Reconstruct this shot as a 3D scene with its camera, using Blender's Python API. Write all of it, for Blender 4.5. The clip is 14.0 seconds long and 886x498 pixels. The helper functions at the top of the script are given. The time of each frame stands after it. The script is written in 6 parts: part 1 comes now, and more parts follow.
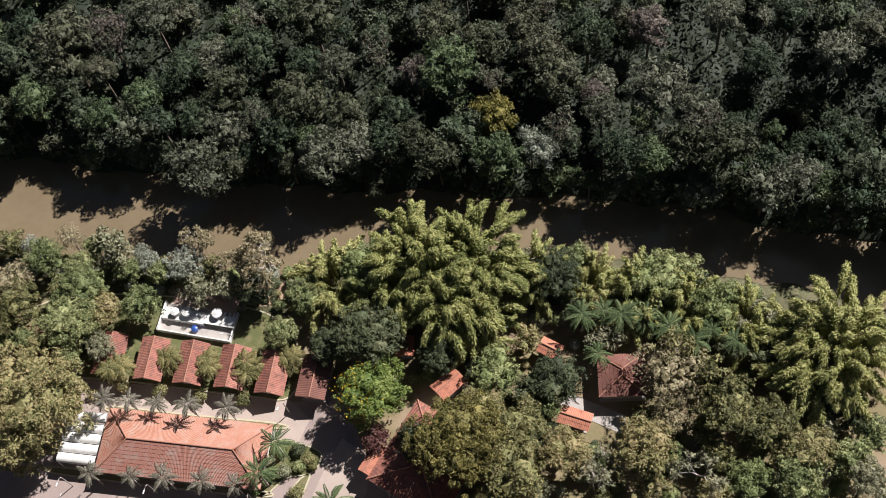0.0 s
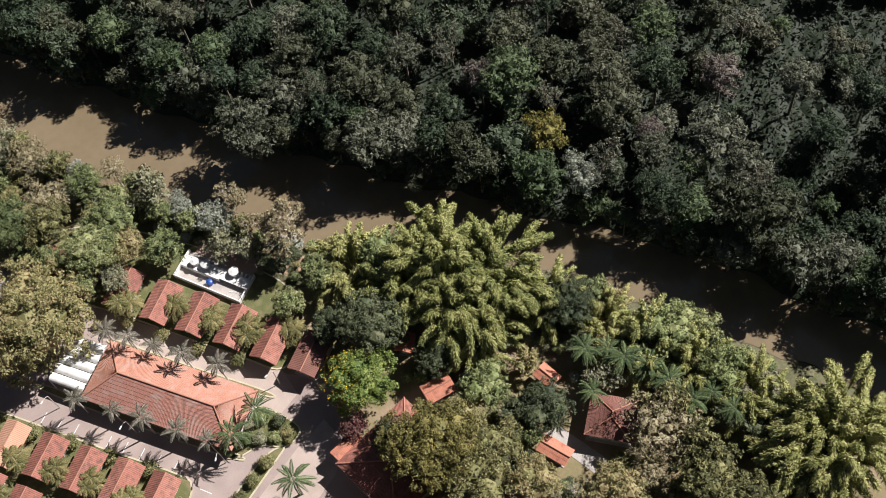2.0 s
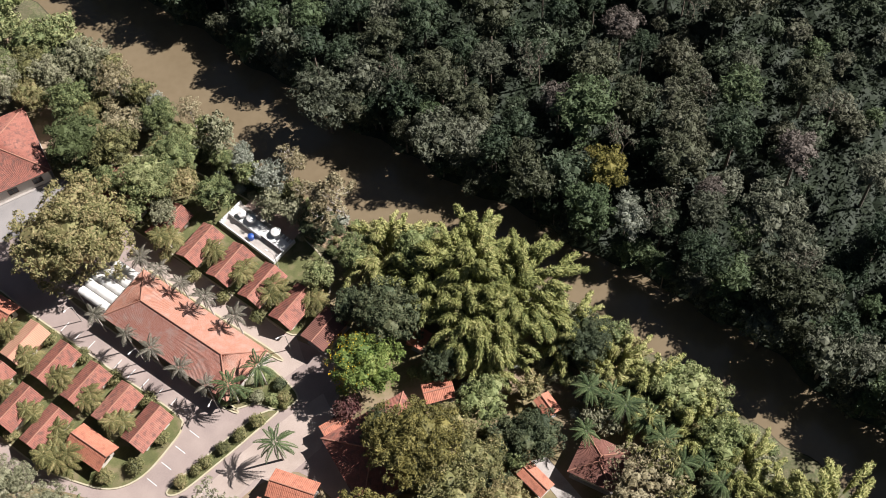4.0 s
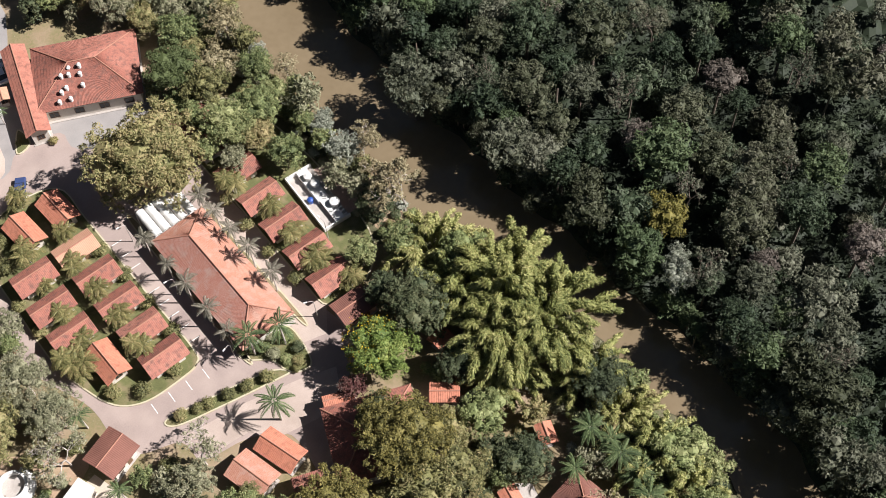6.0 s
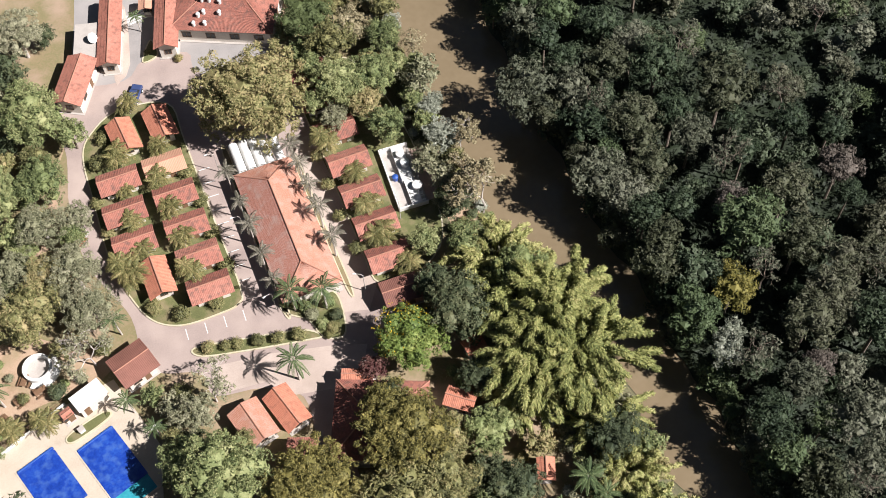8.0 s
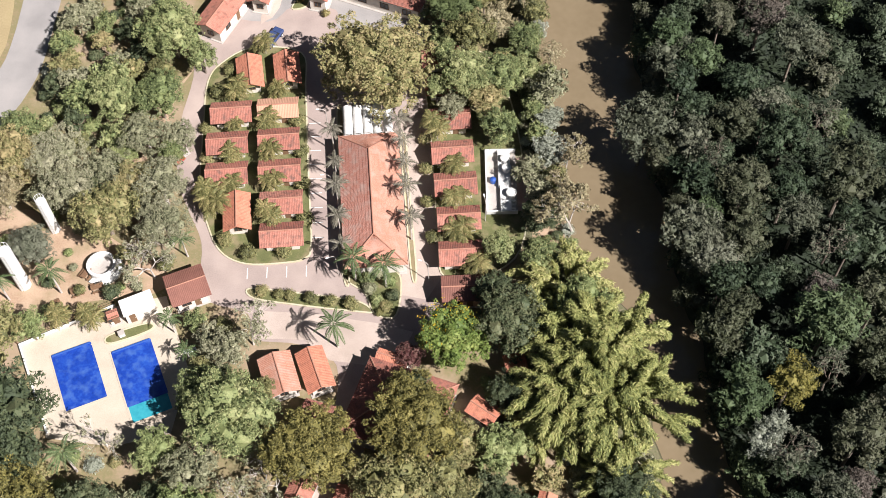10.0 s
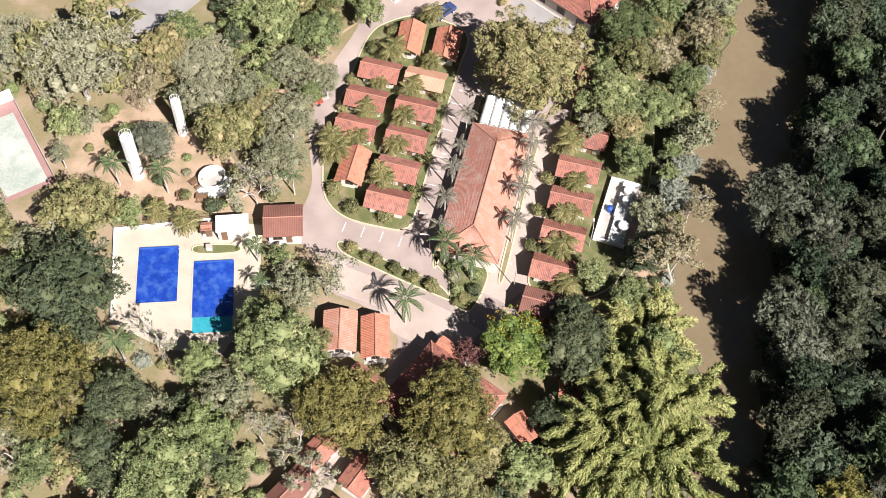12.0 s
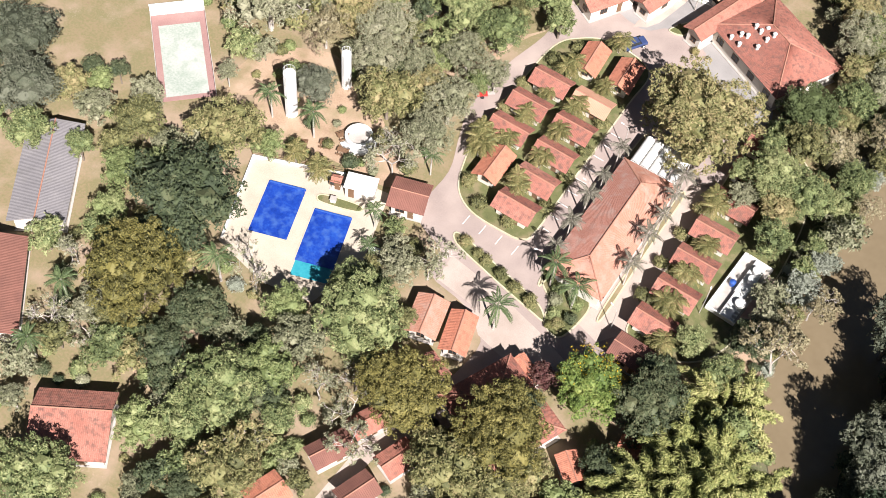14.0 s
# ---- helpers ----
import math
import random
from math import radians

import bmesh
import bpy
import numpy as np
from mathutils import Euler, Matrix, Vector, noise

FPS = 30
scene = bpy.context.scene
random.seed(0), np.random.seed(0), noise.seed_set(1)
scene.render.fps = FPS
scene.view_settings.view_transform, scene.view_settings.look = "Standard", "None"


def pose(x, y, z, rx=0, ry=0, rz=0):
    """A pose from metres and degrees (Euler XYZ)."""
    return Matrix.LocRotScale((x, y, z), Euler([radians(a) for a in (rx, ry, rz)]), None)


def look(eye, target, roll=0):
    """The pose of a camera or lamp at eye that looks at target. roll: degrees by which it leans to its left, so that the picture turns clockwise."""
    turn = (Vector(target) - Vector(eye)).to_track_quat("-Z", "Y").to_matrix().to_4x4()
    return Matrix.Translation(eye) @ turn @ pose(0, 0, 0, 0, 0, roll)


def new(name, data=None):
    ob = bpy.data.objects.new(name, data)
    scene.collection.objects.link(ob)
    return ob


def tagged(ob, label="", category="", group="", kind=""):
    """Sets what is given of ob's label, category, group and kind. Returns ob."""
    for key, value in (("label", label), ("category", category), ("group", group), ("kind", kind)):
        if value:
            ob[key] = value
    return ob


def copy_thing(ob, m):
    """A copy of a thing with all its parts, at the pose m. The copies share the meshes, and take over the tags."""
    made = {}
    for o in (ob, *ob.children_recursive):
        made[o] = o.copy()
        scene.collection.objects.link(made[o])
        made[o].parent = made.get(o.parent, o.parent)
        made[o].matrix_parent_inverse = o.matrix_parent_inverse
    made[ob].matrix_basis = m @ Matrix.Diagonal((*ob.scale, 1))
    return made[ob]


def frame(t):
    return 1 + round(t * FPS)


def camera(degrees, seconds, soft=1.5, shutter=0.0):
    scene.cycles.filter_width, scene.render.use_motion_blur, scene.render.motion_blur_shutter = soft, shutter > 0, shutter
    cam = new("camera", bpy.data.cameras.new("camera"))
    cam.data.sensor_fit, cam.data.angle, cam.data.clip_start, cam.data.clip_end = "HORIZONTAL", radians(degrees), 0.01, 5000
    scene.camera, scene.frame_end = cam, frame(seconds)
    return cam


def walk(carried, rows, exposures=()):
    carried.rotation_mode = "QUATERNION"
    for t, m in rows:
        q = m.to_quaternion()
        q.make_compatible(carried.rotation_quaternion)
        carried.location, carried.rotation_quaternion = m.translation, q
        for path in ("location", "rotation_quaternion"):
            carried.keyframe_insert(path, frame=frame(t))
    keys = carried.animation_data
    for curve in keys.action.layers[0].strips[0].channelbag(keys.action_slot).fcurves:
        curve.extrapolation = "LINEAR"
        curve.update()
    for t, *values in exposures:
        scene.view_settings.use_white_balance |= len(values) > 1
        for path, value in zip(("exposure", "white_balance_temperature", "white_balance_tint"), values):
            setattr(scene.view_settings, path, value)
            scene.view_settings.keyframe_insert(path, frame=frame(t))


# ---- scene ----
cam = camera(40.0, 14.0, soft=0.85)
PATH = [
    (0, (-46.504, -49.128, 159.085), (-45.685, -48.819, 157.286), -12.0),
    (1.5, (-43.982, -58.509, 156.974), (-43.19, -58.064, 155.192), -11.1),
    (3, (-40.765, -66.757, 155.354), (-40.019, -66.175, 153.592), -9.0),
    (5.5, (-32.984, -77.815, 155.853), (-32.386, -77.042, 154.108), -4.4),
    (7, (-22.098, -84.601, 154.496), (-21.673, -83.706, 152.759), -4.5),
    (8, (-14.241, -87.118, 153.443), (-13.955, -86.162, 151.71), -3.9),
    (10.5, (1.989, -91.557, 147.942), (1.938, -90.505, 146.241), -0.8),
    (12.5, (11.184, -90.133, 145.974), (10.863, -89.12, 144.28), 3.9),
    (14, (17.494, -87.953, 144.663), (16.972, -87.024, 142.971), 7.0),
]
walk(cam, [(t, look(eye, target, roll)) for t, eye, target, roll in PATH], [(0, 0.74), (3, 0.81), (8, 0.99), (11, 1.1), (14, 1.19)])

# world, sun and exposure
world = bpy.data.worlds.new("sky")
scene.world = world
world.use_nodes = True
SUN_WAY = Vector((5.3, -4.2, 6.9)).normalized()
sky = world.node_tree.nodes.new("ShaderNodeTexSky")
sky.sky_type = "NISHITA"
sky.sun_disc = False
sky.sun_elevation = math.asin(SUN_WAY.z)
sky.sun_rotation = math.atan2(SUN_WAY.x, SUN_WAY.y)
world.node_tree.links.new(sky.outputs[0], world.node_tree.nodes["Background"].inputs[0])
world.node_tree.nodes["Background"].inputs[1].default_value = 0.017
sun_data = bpy.data.lights.new("sun", "SUN")
sun_data.energy = 5.0
sun_data.angle = radians(0.6)
sun_data.color = (1.0, 0.965, 0.955)
sun = new("sun", sun_data)
sun.matrix_world = look(SUN_WAY * 300, (0, 0, 0))

# ---- materials ----


def mat(name, stops, scale=1.0, fine=12.0, rough=0.85, bump=0.25, metal=0.0, mix=0.45, spread=0.0, translucent=0.0, island=0.0, dirt=None, dirt_scale=0.25, dirt_amount=0.5):
    """A surface whose colour runs over stops by two scales of noise, by object and by piece; with relief and patches of dirt."""
    m = bpy.data.materials.new(name)
    m.use_nodes = True
    t = m.node_tree
    n, link = t.nodes, t.links.new
    b = n["Principled BSDF"]
    geo = n.new("ShaderNodeNewGeometry")

    def noise_at(s, detail=4.0):
        k = n.new("ShaderNodeTexNoise")
        k.inputs["Scale"].default_value = s
        k.inputs["Detail"].default_value = detail
        link(geo.outputs["Position"], k.inputs["Vector"])
        return k.outputs["Fac"]

    def maths(op, a, c):
        k = n.new("ShaderNodeMath")
        k.operation = op
        for i, v in enumerate((a, c)):
            if isinstance(v, (int, float)):
                k.inputs[i].default_value = v
            else:
                link(v, k.inputs[i])
        return k.outputs[0]
    large, small = noise_at(scale), noise_at(fine, 6.0)
    f = maths("ADD", maths("MULTIPLY", large, 1 - mix), maths("MULTIPLY", small, mix))
    f = maths("ADD", maths("MULTIPLY", maths("SUBTRACT", f, 0.5), 2.2), 0.5)
    if spread:
        info = n.new("ShaderNodeObjectInfo")
        f = maths("ADD", f, maths("MULTIPLY", maths("SUBTRACT", info.outputs["Random"], 0.5), spread))
    if island:
        f = maths("ADD", f, maths("MULTIPLY", maths("SUBTRACT", geo.outputs["Random Per Island"], 0.5), island))
    ramp = n.new("ShaderNodeValToRGB")
    e = ramp.color_ramp.elements
    while len(e) < len(stops):
        e.new(0.5)
    for i, c in enumerate(stops):
        e[i].position = i / (len(stops) - 1)
        e[i].color = (*c, 1)
    link(f, ramp.inputs[0])
    colour = ramp.outputs[0]
    if dirt:
        d = n.new("ShaderNodeValToRGB")
        d.color_ramp.elements[0].position, d.color_ramp.elements[1].position = 0.48, 0.68
        link(noise_at(dirt_scale, 8.0), d.inputs[0])
        mx = n.new("ShaderNodeMix")
        mx.data_type = "RGBA"
        link(maths("MULTIPLY", d.outputs[0], dirt_amount), mx.inputs[0])
        link(colour, mx.inputs[6])
        mx.inputs[7].default_value = (*dirt, 1)
        colour = mx.outputs[2]
    link(colour, b.inputs["Base Color"])
    b.inputs["Roughness"].default_value = rough
    b.inputs["Metallic"].default_value = metal
    if bump:
        k = n.new("ShaderNodeBump")
        k.inputs["Strength"].default_value = bump
        k.inputs["Distance"].default_value = 0.05
        link(small, k.inputs["Height"])
        link(k.outputs[0], b.inputs["Normal"])
    if translucent:
        tr = n.new("ShaderNodeBsdfTranslucent")
        link(colour, tr.inputs[0])
        mx = n.new("ShaderNodeMixShader")
        mx.inputs[0].default_value = translucent
        link(b.outputs[0], mx.inputs[1])
        link(tr.outputs[0], mx.inputs[2])
        link(mx.outputs[0], n["Material Output"].inputs[0])
    return m


def leafy(name, stops, spread=0.5, island=0.9, gain=(1.28, 1.2, 1.38)):
    m = mat(name, [tuple(c * k for c, k in zip(s, gain)) for s in stops], scale=0.5, fine=5.0, rough=0.7, bump=0.0, mix=0.42, spread=spread, island=island, translucent=0.13)
    m.node_tree.nodes["Principled BSDF"].inputs["Specular IOR Level"].default_value = 0.35
    return m


M = {
    "grass": mat("dry_lawn", [(0.19, 0.135, 0.085), (0.225, 0.17, 0.095), (0.17, 0.15, 0.07), (0.30, 0.22, 0.155)], 0.22, 2.5, 0.95, 0.6, mix=0.55, dirt=(0.33, 0.235, 0.17), dirt_scale=0.16, dirt_amount=0.85),
    "scrub": mat("scrubby_bank", [(0.05, 0.06, 0.026), (0.09, 0.095, 0.042), (0.15, 0.125, 0.075), (0.24, 0.18, 0.125)], 0.5, 3.0, 0.95, 0.6, mix=0.5, dirt=(0.06, 0.068, 0.03), dirt_scale=0.5, dirt_amount=0.7),
    "lawn": mat("green_lawn", [(0.07, 0.075, 0.028), (0.11, 0.115, 0.042), (0.18, 0.15, 0.075)], 0.5, 6.0, 0.95, 0.5, dirt=(0.22, 0.17, 0.1), dirt_scale=0.5, dirt_amount=0.6),
    "meadow": mat("tan_meadow_grass", [(0.25, 0.19, 0.10), (0.31, 0.24, 0.13), (0.37, 0.29, 0.165)], 0.15, 3.0, 0.95, 0.4, dirt=(0.2, 0.2, 0.07), dirt_scale=0.15, dirt_amount=0.5),
    "slab": mat("pink_terracotta_slab", [(0.34, 0.21, 0.17), (0.42, 0.28, 0.23), (0.48, 0.35, 0.3)], 0.3, 6.0, 0.9, 0.2, dirt=(0.3, 0.24, 0.2), dirt_scale=0.4),
    "litter": mat("forest_floor", [(0.03, 0.028, 0.015), (0.06, 0.05, 0.025), (0.05, 0.06, 0.02)], 0.3, 4.0, 0.95, 0.5),
    "paving": mat("pinkish_asphalt", [(0.22, 0.17, 0.155), (0.30, 0.235, 0.21), (0.37, 0.295, 0.265)], 0.15, 5.0, 0.9, 0.15, mix=0.3, dirt=(0.42, 0.335, 0.29), dirt_scale=0.12, dirt_amount=0.6),
    "asphalt": mat("grey_asphalt", [(0.2, 0.185, 0.18), (0.27, 0.25, 0.24), (0.33, 0.30, 0.285)], 0.2, 6.0, 0.9, 0.15, mix=0.3),
    "walk": mat("pale_paving_stone", [(0.31, 0.245, 0.21), (0.40, 0.32, 0.275), (0.47, 0.385, 0.335)], 0.3, 7.0, 0.9, 0.2, dirt=(0.28, 0.22, 0.18), dirt_scale=0.2, dirt_amount=0.5),
    "deck": mat("cream_pool_paving", [(0.36, 0.295, 0.23), (0.44, 0.37, 0.295), (0.50, 0.43, 0.35)], 0.3, 8.0, 0.85, 0.15),
    "earth": mat("bare_earth", [(0.27, 0.17, 0.11), (0.36, 0.25, 0.17), (0.42, 0.31, 0.22)], 0.3, 4.0, 0.95, 0.4, dirt=(0.14, 0.13, 0.05), dirt_scale=0.25, dirt_amount=0.6),
    "tile": mat("clay_roof_tile", [(0.17, 0.062, 0.045), (0.26, 0.095, 0.068), (0.32, 0.125, 0.09), (0.38, 0.175, 0.13)], 0.5, 7.0, 0.8, 0.3, spread=0.55, mix=0.6, dirt=(0.11, 0.06, 0.048), dirt_scale=1.7, dirt_amount=0.75),
    "tile_wing": mat("faded_roof_tile", [(0.27, 0.095, 0.066), (0.36, 0.14, 0.098), (0.43, 0.195, 0.145)], 0.4, 7.0, 0.8, 0.3, spread=0.4, mix=0.6, dirt=(0.16, 0.07, 0.052), dirt_scale=1.6, dirt_amount=0.7),
    "tile_orange": mat("orange_roof_tile", [(0.36, 0.125, 0.075), (0.45, 0.17, 0.105), (0.50, 0.22, 0.145)], 0.4, 7.0, 0.8, 0.3, spread=0.2, mix=0.6, dirt=(0.22, 0.085, 0.055), dirt_scale=1.6, dirt_amount=0.65),
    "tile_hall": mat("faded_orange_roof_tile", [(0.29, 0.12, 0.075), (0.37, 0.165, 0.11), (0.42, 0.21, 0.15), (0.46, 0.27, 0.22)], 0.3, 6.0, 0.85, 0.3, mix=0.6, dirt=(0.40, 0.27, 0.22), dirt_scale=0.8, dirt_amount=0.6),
    "tile_pale": mat("new_pale_roof_tile", [(0.40, 0.205, 0.135), (0.46, 0.25, 0.165), (0.50, 0.29, 0.2)], 0.4, 7.0, 0.8, 0.25),
    # lichen wear, with stops also darkened for a slope turned from the sun
    "tile_worn_shaded": mat("lichen_worn_shaded_roof_tile", [(0.22, 0.085, 0.06), (0.31, 0.125, 0.09), (0.36, 0.18, 0.14), (0.40, 0.25, 0.21)], 0.3, 6.0, 0.85, 0.3, mix=0.6, dirt=(0.36, 0.27, 0.23), dirt_scale=0.7, dirt_amount=0.6),
    "tile_dark": mat("dark_brown_roof_tile", [(0.12, 0.05, 0.04), (0.18, 0.075, 0.055), (0.24, 0.10, 0.075)], 0.5, 7.0, 0.8, 0.3, spread=0.3),
    "cement_sheet": mat("grey_cement_sheet", [(0.13, 0.12, 0.125), (0.18, 0.165, 0.17), (0.23, 0.21, 0.21)], 0.3, 5.0, 0.85, 0.2, dirt=(0.14, 0.13, 0.12), dirt_scale=0.4),
    "mortar": mat("ridge_mortar", [(0.30, 0.135, 0.09), (0.38, 0.19, 0.135)], 1.0, 9.0, 0.9, 0.2),
    "plaster": mat("white_plaster", [(0.50, 0.44, 0.38), (0.60, 0.55, 0.49), (0.68, 0.64, 0.58)], 0.5, 6.0, 0.85, 0.12, dirt=(0.45, 0.38, 0.32), dirt_scale=0.5, dirt_amount=0.4),
    "plaster_pink": mat("salmon_plaster", [(0.55, 0.34, 0.27), (0.64, 0.42, 0.34)], 0.5, 6.0, 0.85, 0.12),
    "white": mat("white_paint", [(0.58, 0.57, 0.55), (0.7, 0.69, 0.67)], 0.8, 9.0, 0.55, 0.05, dirt=(0.5, 0.48, 0.45), dirt_scale=0.6, dirt_amount=0.4),
    "canvas": mat("white_membrane", [(0.68, 0.66, 0.62), (0.78, 0.77, 0.75)], 0.6, 6.0, 0.6, 0.05, dirt=(0.42, 0.38, 0.33), dirt_scale=0.9, dirt_amount=0.45),
    "kerb": mat("yellowed_kerb_paint", [(0.40, 0.34, 0.2), (0.5, 0.46, 0.36)], 0.8, 8.0, 0.9, 0.2),
    "concrete": mat("stained_concrete", [(0.30, 0.27, 0.24), (0.40, 0.36, 0.33), (0.48, 0.44, 0.40)], 0.4, 6.0, 0.9, 0.2, dirt=(0.2, 0.17, 0.15), dirt_scale=0.4),
    "wood": mat("brown_timber", [(0.12, 0.065, 0.035), (0.2, 0.11, 0.06)], 2.0, 12.0, 0.75, 0.2),
    "bark": mat("tree_bark", [(0.10, 0.075, 0.055), (0.18, 0.14, 0.11), (0.26, 0.22, 0.18)], 1.5, 8.0, 0.95, 0.4),
    "bark_pale": mat("pale_grey_bark", [(0.30, 0.26, 0.23), (0.42, 0.37, 0.33), (0.52, 0.47, 0.42)], 1.5, 8.0, 0.95, 0.3),
    "culm": mat("bamboo_culm", [(0.16, 0.2, 0.05), (0.3, 0.3, 0.1)], 1.0, 6.0, 0.6, 0.1),
    "river": mat("muddy_water", [(0.152, 0.114, 0.069), (0.178, 0.136, 0.084), (0.204, 0.156, 0.099)], 0.08, 0.9, 0.16, 0.06, mix=0.35),
    "cover": mat("blue_pool_cover", [(0.006, 0.026, 0.19), (0.01, 0.042, 0.28), (0.024, 0.085, 0.38)], 0.35, 3.0, 0.35, 0.25, dirt=(0.07, 0.15, 0.38), dirt_scale=0.8, dirt_amount=0.5),
    "poolwater": mat("clear_pool_water", [(0.02, 0.2, 0.26), (0.05, 0.32, 0.38)], 0.6, 2.0, 0.05, 0.1),
    "blue": mat("blue_plastic", [(0.02, 0.06, 0.25), (0.03, 0.09, 0.35)], 2.0, 9.0, 0.4, 0.0),
    "dark": mat("dark_glass", [(0.02, 0.022, 0.025), (0.035, 0.038, 0.04)], 1.0, 4.0, 0.12, 0.0),
    "tyre": mat("black_rubber", [(0.02, 0.02, 0.02), (0.03, 0.03, 0.03)], 2.0, 9.0, 0.9, 0.1),
    "carwhite": mat("white_car_paint", [(0.75, 0.76, 0.78), (0.8, 0.8, 0.8)], 1.0, 9.0, 0.25, 0.0),
    "carblue": mat("dark_blue_car_paint", [(0.03, 0.05, 0.13), (0.05, 0.07, 0.16)], 1.0, 9.0, 0.25, 0.0),
    "red": mat("red_paint", [(0.40, 0.02, 0.02), (0.5, 0.04, 0.03)], 1.0, 9.0, 0.5, 0.0),
    "court": mat("faded_court_paint", [(0.22, 0.27, 0.22), (0.36, 0.375, 0.335), (0.46, 0.455, 0.425)], 0.15, 3.0, 0.9, 0.1, dirt=(0.2, 0.26, 0.2), dirt_scale=0.5, dirt_amount=0.5),
    "court_red": mat("faded_red_court_paint", [(0.25, 0.13, 0.12), (0.33, 0.20, 0.18)], 0.4, 5.0, 0.9, 0.1),
    "l_forest": leafy("forest_leaves", [(0.03, 0.05, 0.02), (0.055, 0.085, 0.034), (0.085, 0.115, 0.048), (0.12, 0.145, 0.07)], 0.8, 0.7, (0.62, 0.63, 0.76)),
    "l_forest_olive": leafy("olive_forest_leaves", [(0.05, 0.058, 0.022), (0.09, 0.10, 0.042), (0.13, 0.135, 0.062), (0.17, 0.165, 0.09)], 0.8, 0.7, (0.62, 0.63, 0.76)),
    "l_forest_grey": leafy("greyish_forest_leaves", [(0.08, 0.085, 0.055), (0.13, 0.135, 0.09), (0.19, 0.185, 0.13), (0.25, 0.24, 0.18)], 0.8, 0.7, (0.58, 0.62, 0.58)),
    "l_forest_light": leafy("light_forest_leaves", [(0.07, 0.105, 0.035), (0.11, 0.155, 0.055), (0.16, 0.20, 0.075)], 0.8, 0.7, (0.62, 0.63, 0.76)),
    # near-black stops: the shade of the forest gaps is put into this leaf colour
    "l_under_shaded": leafy("shade_dark_undergrowth_leaves", [(0.010, 0.015, 0.008), (0.019, 0.028, 0.014), (0.03, 0.04, 0.02)], 0.4, 0.8, (1, 1, 1)),
    "l_green": leafy("green_leaves", [(0.058, 0.08, 0.028), (0.102, 0.135, 0.046), (0.16, 0.19, 0.07), (0.23, 0.25, 0.105)], gain=(1.35, 1.25, 1.4)),
    "l_dark": leafy("dark_leaves", [(0.032, 0.046, 0.02), (0.056, 0.075, 0.03), (0.095, 0.105, 0.046)]),
    "l_olive": leafy("olive_leaves", [(0.068, 0.074, 0.026), (0.125, 0.13, 0.042), (0.18, 0.18, 0.066), (0.245, 0.21, 0.09)], 0.8),
    "l_bright": leafy("bright_leaves", [(0.075, 0.10, 0.03), (0.12, 0.155, 0.05), (0.17, 0.205, 0.07), (0.23, 0.255, 0.1)]),
    "l_grey": leafy("grey_green_leaves", [(0.105, 0.115, 0.055), (0.17, 0.18, 0.092), (0.25, 0.25, 0.145)]),
    "l_silver": leafy("silvery_leaves", [(0.13, 0.15, 0.095), (0.2, 0.225, 0.15), (0.28, 0.305, 0.22)]),
    "l_bamboo": leafy("bamboo_leaves", [(0.09, 0.112, 0.03), (0.17, 0.192, 0.052), (0.25, 0.265, 0.082), (0.33, 0.32, 0.125)], 0.4, 0.8),
    "l_palm": leafy("palm_leaves", [(0.035, 0.06, 0.02), (0.07, 0.105, 0.035), (0.12, 0.16, 0.06)]),
    "l_areca": leafy("yellow_green_palm_leaves", [(0.07, 0.075, 0.022), (0.135, 0.135, 0.042), (0.23, 0.195, 0.075)]),
    "l_palm_grey": leafy("dry_palm_leaves", [(0.09, 0.09, 0.055), (0.14, 0.135, 0.09), (0.21, 0.2, 0.14)]),
    "l_lime": leafy("lime_green_leaves", [(0.055, 0.09, 0.016), (0.09, 0.138, 0.026), (0.13, 0.18, 0.038), (0.18, 0.215, 0.05)], 0.2, 0.7),
    "l_tan": leafy("dry_tan_leaves", [(0.15, 0.12, 0.06), (0.23, 0.19, 0.10), (0.31, 0.265, 0.155)], 0.4, 0.7, (1.1, 1.12, 1.2)),
    "l_smooth": leafy("fine_dull_green_leaves", [(0.045, 0.062, 0.02), (0.065, 0.088, 0.028), (0.09, 0.115, 0.038)], 0.2, 0.4),
    "l_forest_brown": leafy("brownish_forest_leaves", [(0.09, 0.075, 0.055), (0.14, 0.115, 0.09), (0.2, 0.165, 0.13)], 0.6, 0.7, (0.8, 0.8, 0.85)),
    "l_forest_yellow": leafy("yellowish_forest_leaves", [(0.10, 0.095, 0.022), (0.17, 0.15, 0.035), (0.24, 0.20, 0.055)], 0.2, 0.7, (1, 1, 1)),
    "l_olive_deep": leafy("deep_olive_leaves", [(0.055, 0.055, 0.014), (0.105, 0.10, 0.024), (0.155, 0.142, 0.036), (0.20, 0.18, 0.05)], 0.4),
    "flower": leafy("yellow_flowers", [(0.40, 0.27, 0.01), (0.55, 0.40, 0.02)]),
    "l_red": leafy("reddish_leaves", [(0.05, 0.018, 0.016), (0.09, 0.035, 0.028), (0.11, 0.065, 0.045)]),
}

# ---- shapes ----


def mesh_of(bm, name, material, smooth=False):
    me = bpy.data.meshes.new(name)
    bm.to_mesh(me)
    bm.free()
    me.materials.append(M[material])
    if smooth:
        me.polygons.foreach_set("use_smooth", [True] * len(me.polygons))
    return me


def part(name, bm, material, parent=None, label="", smooth=False):
    ob = new(name, mesh_of(bm, name, material, smooth) if isinstance(bm, bmesh.types.BMesh) else bm)
    if parent:
        ob.parent = parent
    if label:
        ob["label"] = label
    return ob


